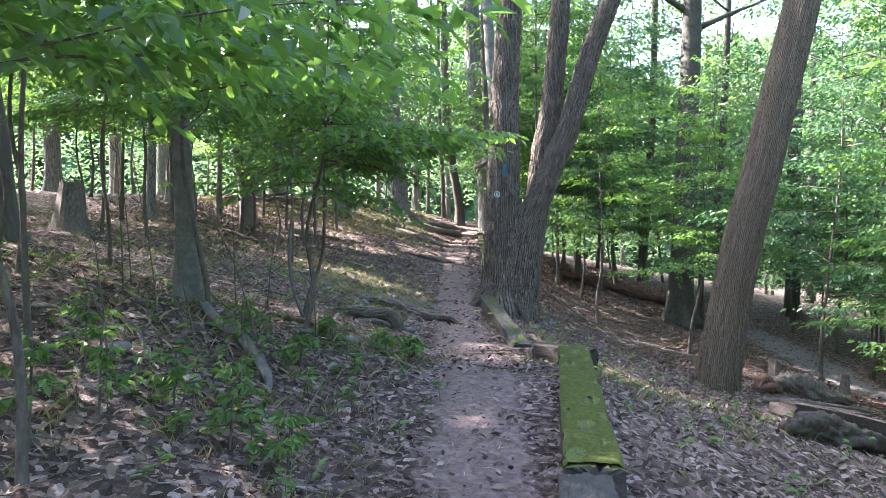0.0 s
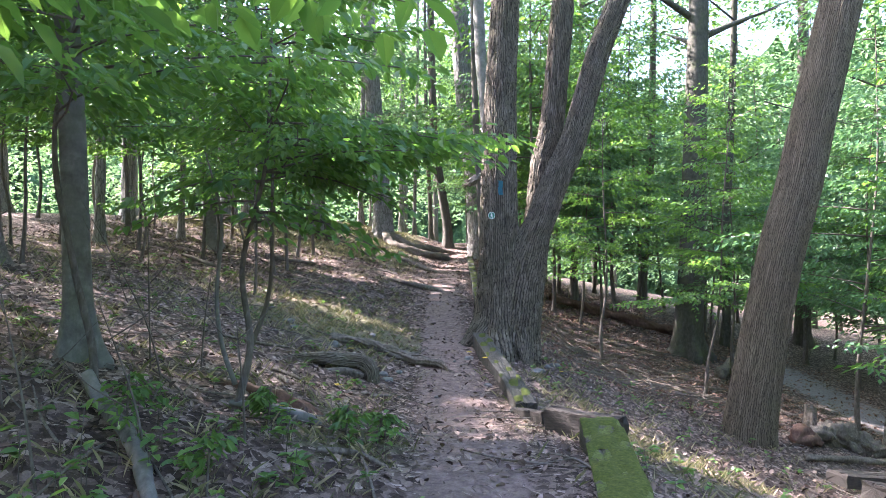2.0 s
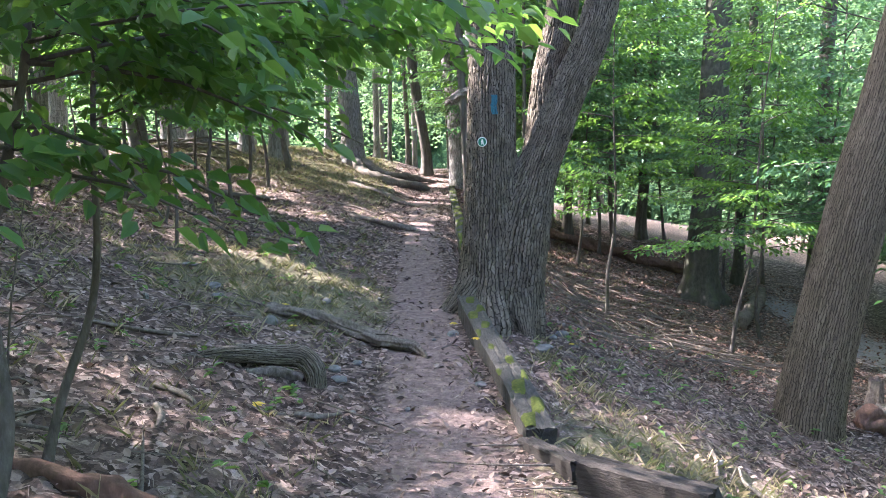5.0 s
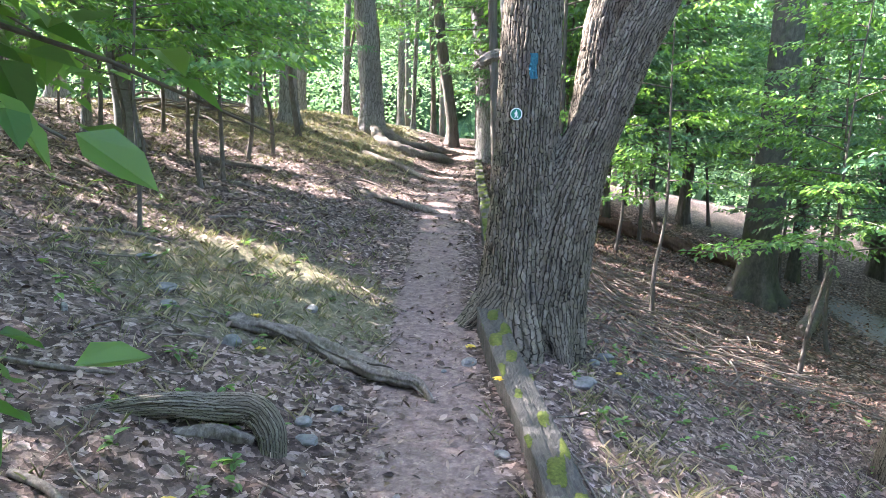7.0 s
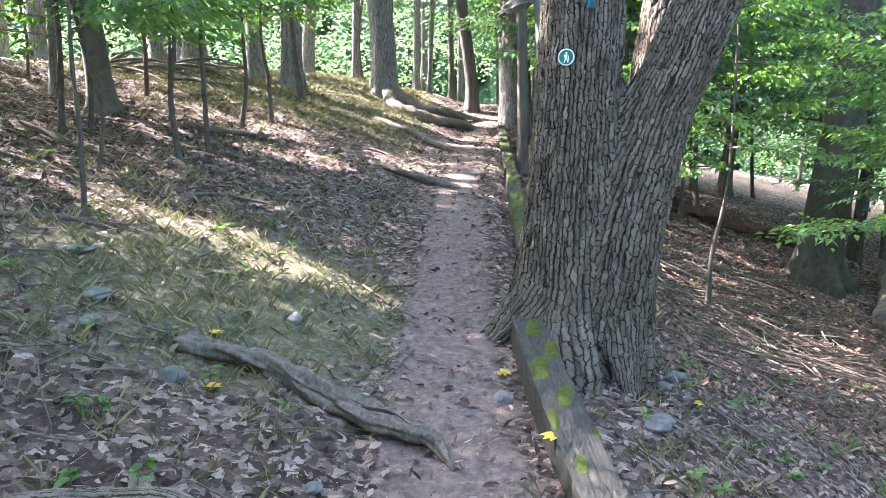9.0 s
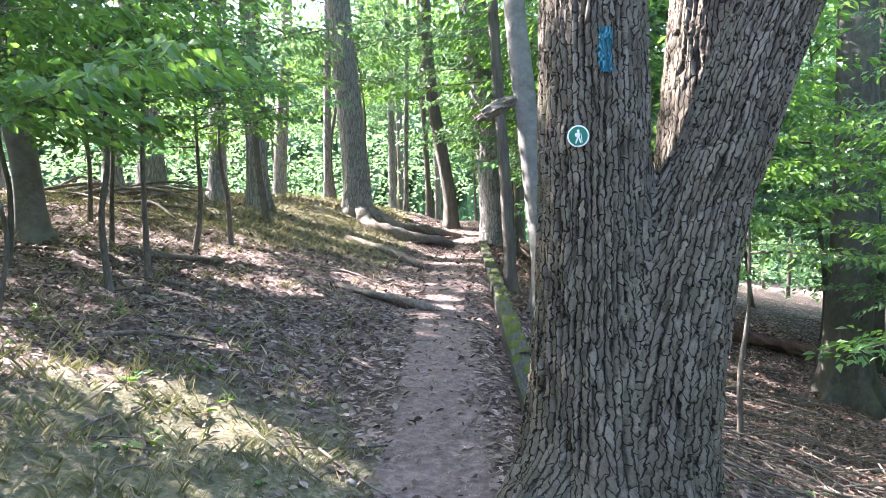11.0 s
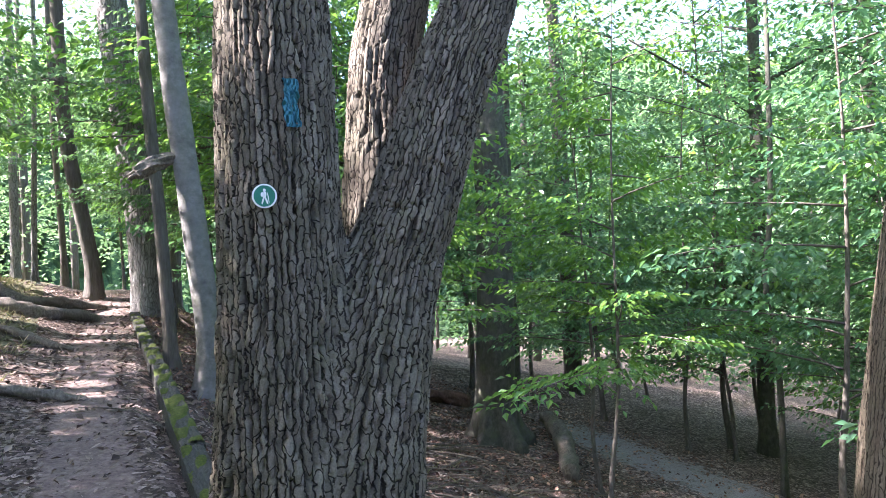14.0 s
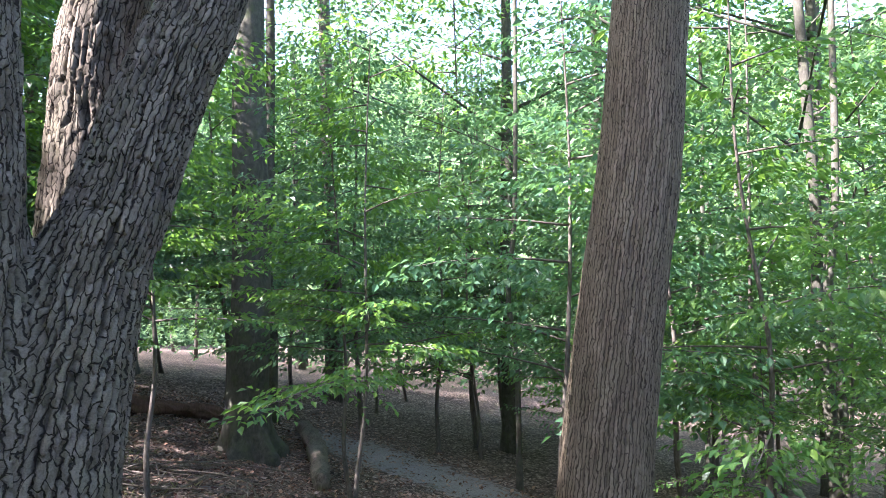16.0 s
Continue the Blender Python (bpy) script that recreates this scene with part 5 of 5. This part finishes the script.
loop = [g(-1.58, 9.17, -0.05), g(-1.2, 9.32, 0.07), g(-0.92, 9.42, 0.13), g(-0.72, 9.44, 0.15), g(-0.62, 9.40, 0.10), g(-0.595, 9.36, 0.01), g(-0.585, 9.33, -0.14)]
arch = thing("looped_root", loop[0], "thick brown root arching out of the bank over a hollow", "root")
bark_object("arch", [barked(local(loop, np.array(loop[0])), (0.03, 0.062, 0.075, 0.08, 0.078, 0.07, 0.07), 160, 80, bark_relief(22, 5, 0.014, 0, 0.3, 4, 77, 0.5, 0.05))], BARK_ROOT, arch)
dead_limb("buried_root", "brown root half buried under an arching root", "root", [g(-1.1, 9.25, -0.01), g(-0.9, 9.33, 0.03), g(-0.7, 9.36, 0.02)], (0.03, 0.045, 0.03), DEADWOOD, 21)
dead_limb("surface_root", "long brown root running over the path", "root", [g(-1.45, 24.0, 0.1), g(-1.05, 22.9, 0.08), g(-0.4, 22.6, 0.08), g(0.25, 22.8, 0.09), g(0.62, 23.0, 0.03)], (0.14, 0.12, 0.12, 0.11, 0.06), DEADWOOD, 3)
dead_limb("surface_root", "long brown root running over the path", "root", [g(-1.3, 24.1, 0.12), g(-0.6, 23.6, 0.09), g(0.2, 23.9, 0.09), g(0.8, 24.1, 0.02)], (0.13, 0.1, 0.09, 0.05), DEADWOOD, 4)
dead_limb("surface_root", "thin root crossing the slope above the path", "root", [g(-1.4, 21.4, 0.03), g(-0.6, 20.6, 0.05), g(-0.1, 20.0, 0.05), g(0.25, 19.7, 0.0)], (0.04, 0.06, 0.06, 0.03), DEADWOOD, 5)
dead_limb("surface_root", "thin root crossing the slope above the path", "root", [g(-1.0, 17.4, 0.02), g(-0.5, 17.0, 0.05), g(0.0, 16.75, 0.05), g(0.3, 16.6, 0.0)], (0.03, 0.05, 0.05, 0.03), DEADWOOD, 6)
dead_limb("bent_root", "pale bent root running down from a sapling", "root", [g(-1.95, 5.75, 0.12), g(-1.75, 5.5, 0.06), g(-1.45, 5.15, 0.07), g(-1.2, 4.75, 0.05), g(-1.12, 4.55, 0.0)], (0.03, 0.038, 0.042, 0.03, 0.012), BARK_GREY, 7)
dead_limb("bent_root", "pale root snaking out from a sapling foot", "root", [g(-1.28, 6.3, 0.04), g(-1.05, 6.25, 0.05), g(-0.82, 6.3, 0.04), g(-0.7, 6.36, 0.0)], (0.026, 0.034, 0.036, 0.015), BARK_GREY, 8)
dead_limb("fallen_stick", "long dead stick lying on the bank", "stick", [g(-4.8, 15.4, 0.06), g(-4.0, 15.1, 0.05), g(-3.1, 14.75, 0.03)], (0.028, 0.03, 0.018), DEADWOOD, 9)
dead_limb("fallen_branch", "dead branch lying on the leafy bank", "branch", [g(-3.6, 17.2, 0.04), g(-3.1, 17.6, 0.05), g(-2.65, 18.1, 0.03)], (0.04, 0.045, 0.03), DEADWOOD, 10)
dead_limb("fallen_log", "reddish rotten log lying on the slope", "log", [g(3.6, 22.6, 0.1), g(5.4, 22.2, 0.14), g(7.4, 21.6, 0.12)], (0.10, 0.13, 0.11), ROTTEN, 11, 20, 0.28)
dead_limb("fallen_log", "dark fallen log lying down the slope", "log", [g(6.4, 17.0, 0.12), g(7.6, 18.8, 0.14), g(8.6, 20.6, 0.1)], (0.12, 0.15, 0.13), DEADWOOD, 12)
dead_limb("rotting_wood", "reddish crumbled strip of rotten wood on the soil", "wood", [g(-1.55, 6.9, 0.01), g(-1.0, 6.8, 0.02), g(-0.75, 6.75, 0.0)], (0.03, 0.05, 0.02), ROTTEN, 16, 10, 0.3)
dead_limb("split_log", "dark weathered split log lying on the slope", "log", [g(2.75, 5.6, 0.03), g(3.1, 5.75, 0.09), g(3.6, 6.0, 0.10), g(4.05, 6.2, 0.02)], (0.07, 0.12, 0.12, 0.06), DARKWOOD, 41, 26, 0.26)
timber("flat dark split log lying on the slope", (4.3, 8.9, -0.62), (5.6, 9.3, -0.84), 0.26, 0.14, TIMBER_DARK, 42, 0.03, "split logs on the slope")
timber("dark weathered split log lying on the slope", (3.6, 7.2, -0.18), (4.7, 7.5, -0.46), 0.22, 0.16, TIMBER_DARK, 43, 0.03, "split logs on the slope")
dead_limb("long_stick", "long pale barkless stick lying on the slope", "stick", [g(4.95, 10.75, 0.06), g(6.0, 11.2, 0.05), g(7.1, 11.6, 0.04)], (0.04, 0.045, 0.03), DEADWOOD, 44)
dead_limb("rotten_log", "crumbling rotten log with broken pale wood", "log", [g(5.35, 11.75, 0.05), g(5.8, 11.9, 0.14), g(6.4, 12.0, 0.13), g(7.0, 12.05, 0.05)], (0.10, 0.17, 0.16, 0.09), DEADWOOD, 13, 26, 0.3)
dead_limb("broken_wood", "pale orange chunk of broken rotten wood", "wood", [g(5.2, 11.55, 0.02), g(5.4, 11.6, 0.12), g(5.6, 11.65, 0.03)], (0.08, 0.13, 0.07), ROTTEN, 45, 20, 0.3)
for n, pts in enumerate(([(-0.66, 8.7), (-0.5, 8.72), (-0.36, 8.85)], [(-1.5, 8.5), (-1.3, 8.45), (-1.15, 8.3)], [(-1.35, 8.1), (-1.25, 7.9), (-1.2, 7.7)], [(-2.3, 9.4), (-1.9, 9.5), (-1.55, 9.6)], [(-0.6, 5.6), (-0.4, 5.7), (-0.2, 5.55)], [(2.4, 9.0), (2.6, 9.5), (2.7, 10.1)], [(2.9, 8.6), (2.7, 9.1), (2.75, 9.4)], [(-2.6, 5.2), (-2.2, 5.0), (-1.9, 4.5)], [(-2.9, 4.4), (-2.4, 4.3), (-2.0, 3.9)])):
    dead_limb("fallen_stick", "crooked dead stick lying on the leaf litter", "stick", [g(x, y, 0.025) for x, y in pts], (0.016, 0.018, 0.008), DEADWOOD, 30 + n, 8)


rg = np.random.default_rng(222)
for n in range(16):
    x, y, a, ln = rg.uniform(-6.6, -4.6), rg.uniform(20.0, 21.8), rg.normal(0.1, 0.5), rg.uniform(1.0, 2.4)
    lift = rg.uniform(0.05, 0.35)
    dead_limb("brush_branch", "bare grey dead branch in a brush heap on the crest", "branch", [g(x, y, 0.03), g(x + 0.5 * ln * math.cos(a), y + 0.5 * ln * math.sin(a) + 0.1, lift), g(x + ln * math.cos(a), y + ln * math.sin(a), lift * 0.6)], (0.03, 0.024, 0.008), DEADWOOD, 230 + n, 4)
for n, pts in enumerate(([(-4.6, 14.2), (-4.0, 13.9), (-3.5, 13.95)], [(-3.3, 16.2), (-2.7, 16.35), (-2.2, 16.2)], [(-2.2, 14.9), (-1.7, 14.7), (-1.25, 14.75)], [(-4.9, 16.4), (-4.2, 16.75), (-3.7, 16.7)], [(-2.4, 13.9), (-2.1, 14.2), (-1.6, 14.3)], [(-1.6, 18.6), (-1.0, 18.3), (-0.6, 18.1)], [(-3.1, 12.1), (-2.7, 12.5), (-2.3, 12.5)], [(-5.4, 13.2), (-4.9, 12.8), (-4.3, 12.7)])):
    dead_limb("fallen_stick", "crooked dead stick lying on the leaf litter", "stick", [g(x, y, 0.02) for x, y in pts], (0.018, 0.02, 0.007), DEADWOOD, 260 + n, 6)


def stump(base, radius, height, seed):
    """A broken stump with splintered top."""
    rg = np.random.default_rng(seed)
    v, f = tube([(0, 0, -0.1), (0.01, 0, height * 0.5), (0.03, 0.02, height)], (radius * 1.3, radius, radius * 0.85), 24, 18, lambda h, a, r: r * (1 + 0.12 * np.sin(4 * a + 2 * h) + 0.5 * np.exp(-h / 0.15)), cap=True)
    top = v[:, 2] > height * 0.8
    v[top, 2] += rg.uniform(-0.5, 0.35, top.sum()) * radius
    ob = mesh_object("tree_stump", v, tri_safe(f), DEADWOOD, None, False)
    ob.location = base
    return tagged(ob, "pale broken tree stump with a splintered top", "stump")


stump(at(-5.7, 10.75), 0.19, 0.75, 1)
stump(at(5.75, 12.15), 0.10, 0.5, 2)
stump(at(7.2, 12.5), 0.09, 0.5, 3)


# ---- stones ----
def stone_material():
    m, n, links, bsdf = material("field_stone")
    v = coords(n, links)
    links.new(ramp(n, links, noise_node(n, links, v, 18, 6, 0.7), ((0.3, (0.075, 0.072, 0.066)), (0.55, (0.15, 0.145, 0.135)), (0.8, (0.27, 0.265, 0.25)))), bsdf.inputs["Base Color"])
    bsdf.inputs["Roughness"].default_value = 0.85
    bump(n, links, bsdf, noise_node(n, links, v, 40, 5), 0.5, 0.01)
    return m


STONE = stone_material()


def stone(x, y, size, seed, flat=0.5, label="grey stone lying on the leaf litter"):
    rg = np.random.default_rng(seed)
    bm = bmesh.new()
    bmesh.ops.create_icosphere(bm, subdivisions=3, radius=1)
    ph = rg.uniform(0, 6, 6)
    for w in bm.verts:
        c = w.co.normalized()
        k = 1 + 0.18 * math.sin(2.3 * c.x + ph[0]) + 0.14 * math.sin(3.1 * c.y + ph[1]) + 0.1 * math.sin(5 * c.z + 4 * c.x + ph[2])
        k = min(k, 1.08)
        w.co = Vector((c.x * k * size, c.y * k * size * (0.6 + 0.3 * math.sin(ph[3])), c.z * k * size * flat))
    me = bpy.data.meshes.new("stone")
    bm.to_mesh(me)
    bm.free()
    me.materials.append(STONE)
    ob = new("stone", me)
    ob.matrix_world = pose(x, y, float(on_ground(x, y)) + size * flat * 0.35, rg.uniform(-8, 8), rg.uniform(-8, 8), rg.uniform(0, 360))
    return tagged(ob, label, "stone", "stones on the ground")


for n, (x, y, s, fl) in enumerate(((-1.19, 10.62, 0.075, 0.8), (-0.4, 9.2, 0.045, 0.4), (-0.3, 8.95, 0.04, 0.4), (0.1, 9.1, 0.03, 0.5), (-1.75, 10.9, 0.07, 0.4), (0.35, 10.8, 0.03, 0.5), (1.5, 11.2, 0.13, 0.4), (1.9, 12.15, 0.09, 0.6), (1.75, 11.9, 0.06, 0.6), (2.1, 12.95, 0.05, 0.6), (0.55, 11.0, 0.08, 0.35), (-0.45, 9.55, 0.07, 0.5), (-0.5, 9.75, 0.06, 0.5), (0.68, 9.55, 0.05, 0.5), (-0.25, 12.35, 0.06, 0.4), (-1.55, 4.3, 0.09, 0.4), (-2.1, 4.5, 0.10, 0.4), (-2.5, 4.9, 0.10, 0.35),
                                      (-0.8, 11.7, 0.09, 0.3), (-1.9, 11.3, 0.1, 0.35), (-2.3, 11.9, 0.09, 0.3), (-0.35, 10.0, 0.05, 0.5), (2.6, 9.4, 0.06, 0.5), (-2.2, 10.3, 0.07, 0.5), (1.95, 11.7, 0.05, 0.5))):
    stone(x, y, s, 600 + n, fl)


# ---- leaf litter, grass, weeds, twigs ----
def scatter(rg, count, x0, x1, y0, y1, keep):
    x, y = rg.uniform(x0, x1, count), rg.uniform(y0, y1, count)
    k = rg.uniform(0, 1, count) < keep(x, y)
    return x[k], y[k]


def litter():
    rg = np.random.default_rng(91)

    def keep(x, y):
        d = np.abs(x - path_x(y))
        k = np.clip(0.6 + (d - 0.12) / 0.5, 0.55, 1)
        drift = ((x - path_x(y)) > 0.1) & ((x - path_x(y)) < 0.7)
        k = np.where(drift, np.maximum(k, 0.9), k)
        moss = np.exp(-(((x + 1.3) / 1.6) ** 2 + ((y - 12.0) / 1.5) ** 2)) + np.exp(-(((x - 2.2) / 1.3) ** 2 + ((y - 8.2) / 1.6) ** 2))
        bare = np.clip((-0.25 - x) / 0.5, 0, 1) * np.clip((13.0 - y) / 1.5, 0, 1)
        return k * (1 - 0.45 * np.clip(moss, 0, 1)) * (1 - 0.55 * bare)

    parts = [scatter(rg, 52000, -5, 7.5, 2.5, 14, keep), scatter(rg, 30000, -8, 2, 14, 26, keep), scatter(rg, 29000, 1.2, 10.5, 12.2, 24, lambda x, y: keep(x, y) * np.where(x > 8.1, 0.45, 1.0))]
    for kind, (x, y) in enumerate(parts):
        fallen(rg, x, y, kind)


def fallen(rg, x, y, kind):
    n = len(x)
    z = on_ground(x, y) + rg.uniform(0.004, 0.022, n)
    a = rg.uniform(0, 2 * np.pi, n)
    d = np.stack([np.cos(a), np.sin(a), rg.normal(0, 0.3, n)], -1)
    slope = np.stack([rg.normal(0, 0.5, n), rg.normal(0, 0.5, n), np.ones(n)], -1)
    ln = (0.014 + 0.062 * rg.uniform(0, 1, n) ** 2.4) * (1.3 if kind else 1)
    ob = leaf_object("leaf_litter", np.stack([x, y, z], -1), d, slope, ln, ln * rg.uniform(0.3, 0.75, n), RUST if kind == 2 else LITTER, None, 0.3, -0.3, small=kind > 0)
    tagged(ob, "reddish-brown fallen leaves covering the slope" if kind == 2 else "dry brown fallen leaves covering the ground", "leaf litter", kind="stuff")


def debris():
    """Leaf stalks, needles, splinters and bark crumbs between the leaves."""
    rg = np.random.default_rng(93)
    x, y = scatter(rg, 76000, -5.5, 6.5, 2.8, 17, lambda x, y: np.where(np.abs(x - path_x(y)) > 0.3, 1.0, 0.35) * np.clip(1.5 - (y - 2.8) / 14, 0.35, 1))
    n = len(x)
    a = rg.uniform(0, 2 * np.pi, n)
    ln = 0.012 + 0.07 * rg.uniform(0, 1, n) ** 2
    d = np.stack([np.cos(a), np.sin(a), rg.normal(0.02, 0.16, n)], -1)
    up = np.stack([rg.normal(0, 0.4, n), rg.normal(0, 0.4, n), np.ones(n)], -1)
    ob = leaf_object("ground_debris", np.stack([x, y, on_ground(x, y) + rg.uniform(0.003, 0.02, n)], -1), d, up, ln, rg.uniform(0.002, 0.009, n), CRUMB, None, 0.3, -0.15, small=True)
    tagged(ob, "fine stalks and crumbs of bark on the soil", "debris", kind="stuff")


debris()
litter()
for n, (x, y) in enumerate(((-0.98, 10.6), (0.55, 11.3), (-1.17, 11.18), (0.74, 10.3), (1.95, 11.7), (-1.0, 6.55), (-0.9, 8.6))):
    rg = np.random.default_rng(700 + n)
    k = 5
    a = rg.uniform(0, 6.28) + np.linspace(-1.3, 1.3, k)
    c = np.array([x, y, float(on_ground(x, y)) + (0.03 if n != 3 else 0.16)])
    base = np.repeat([[0, 0, 0]], k, 0)
    ob = leaf_object("fallen_leaf", base, np.stack([np.cos(a), np.sin(a), np.full(k, 0.08)], -1), np.tile([0.1, 0.05, 1.0], (k, 1)), np.array([0.05, 0.065, 0.075, 0.065, 0.05]), np.full(k, 0.045), YELLOW, None, 0.15, 0.1)
    ob.location = c
    tagged(ob, "bright yellow lobed leaf lying on the ground", "leaf", "yellow fallen leaves")


def grass():
    rg = np.random.default_rng(95)

    def keep(x, y):
        k = np.exp(-(((x + 1.5) / 1.5) ** 2 + ((y - 12.2) / 1.4) ** 2)) + 0.9 * np.exp(-(((x - 2.3) / 1.2) ** 2 + ((y - 8.2) / 1.7) ** 2)) + 0.8 * np.exp(-(((x + 0.45) / 0.35) ** 2 + ((y - 6.3) / 0.9) ** 2))
        k += 2.2 * np.clip((y - 19) / 2, 0, 1) * (x < -0.7) + 0.22 * (x < -0.4) + 0.10 * (x > 1.3) + 0.25 * np.exp(-(((x + 0.9) / 0.6) ** 2 + ((y - 4.3) / 0.9) ** 2)) + 0.5 * np.exp(-(((x - 1.6) / 0.5) ** 2 + ((y - 10.6) / 1.2) ** 2))
        return k * (np.abs(x - path_x(y)) > 0.35)

    x, y = scatter(rg, 17000, -7, 5, 2.5, 26, keep)
    per = 9
    x, y = np.repeat(x, per) + rg.normal(0, 0.03, len(x) * per), np.repeat(y, per) + rg.normal(0, 0.03, len(y) * per)
    n = len(x)
    a = rg.uniform(0, 2 * np.pi, n)
    lean = rg.uniform(0.15, 0.9, n)
    d = np.stack([np.cos(a) * lean, np.sin(a) * lean, np.ones(n)], -1)
    nn = np.stack([-np.cos(a), -np.sin(a), lean], -1)
    ln = 0.025 + 0.12 * rg.uniform(0, 1, n) ** 1.8
    ob = leaf_object("grass", np.stack([x, y, on_ground(x, y) - 0.005], -1), d, nn, ln, np.full(n, 0.0038), GRASS, None, 0.2, 0.35)
    tagged(ob, "sparse thin green and straw-coloured grass", "grass", kind="stuff")


grass()


def weeds():
    rg = np.random.default_rng(97)

    def keep(x, y):
        return 0.95 * np.exp(-(((x + 1.5) / 0.9) ** 2 + ((y - 4.2) / 1.0) ** 2)) + 0.6 * np.exp(-(((x + 0.6) / 0.5) ** 2 + ((y - 5.8) / 0.9) ** 2)) + 0.16 * (x < -0.5) + 0.12 * (x > 1.3)

    x, y = scatter(rg, 3200, -5, 5, 3.0, 15, keep)
    P, D, N, L, stems = [], [], [], [], []
    for px, py in zip(x, y):
        h = rg.uniform(0.05, 0.26) * (1.0 if py < 6 else 0.5)
        z = float(on_ground(px, py))
        stems.append(tube([(px, py, z - 0.02), (px + rg.normal(0, 0.02), py, z + h)], (0.003, 0.0015), 3, 4))
        for _ in range(int(rg.integers(4, 9))):
            a = rg.uniform(0, 6.28)
            P.append((px, py, z + h * rg.uniform(0.4, 1.0)))
            D.append((math.cos(a), math.sin(a), rg.normal(0.1, 0.25)))
            N.append((rg.normal(0, 0.2), rg.normal(0, 0.2), 1))
            L.append(rg.uniform(0.03, 0.085))
    L = np.array(L)
    low = thing("weeds", (0, 0, 0), "low green seedlings and weeds among the litter", "weeds", kind="stuff")
    leaf_object("foliage", np.array(P), np.array(D), np.array(N, float), L, L * 0.6, WEED, low)
    limb_object("stalk", stems, BARK_TWIG, low)


weeds()


def twigs():
    rg = np.random.default_rng(99)
    x, y = scatter(rg, 2300, -7, 8, 3, 25, lambda x, y: np.where(np.abs(x - path_x(y)) > 0.45, np.where(x > 1.5, 1.0, 0.7), 0.08))
    pieces = []
    for px, py in zip(x, y):
        a, ln = rg.uniform(0, 6.28), rg.uniform(0.12, 0.8)
        q = np.array([0, 0.5, 1.0]) * ln
        bx, by = px + np.cos(a) * q, py + np.sin(a) * q
        by[1] += rg.normal(0, 0.04)
        bz = on_ground(bx, by) + 0.012 + rg.uniform(0, 0.03, 3)
        r = rg.uniform(0.003, 0.010)
        pieces.append(tube(np.stack([bx, by, bz], -1), (r, r * 0.9, r * 0.5), 5, 5))
    for _ in range(260):
        px, py, a, ln = rg.uniform(2.4, 5.2), rg.uniform(12.8, 18.2), rg.normal(0.3, 0.7), rg.uniform(0.4, 1.4)
        bx, by = px + np.cos(a) * ln * np.array([0, 0.5, 1.0]), py + np.sin(a) * ln * np.array([0, 0.5, 1.0])
        r = rg.uniform(0.004, 0.014)
        pieces.append(tube(np.stack([bx, by, on_ground(bx, by) + 0.02 + rg.uniform(0, 0.12, 3)], -1), (r, r * 0.9, r * 0.4), 5, 5))
    ob = limb_object("twigs", pieces, DEADWOOD)
    tagged(ob, "scattered dry grey twigs on the ground", "twigs", kind="stuff")


twigs()
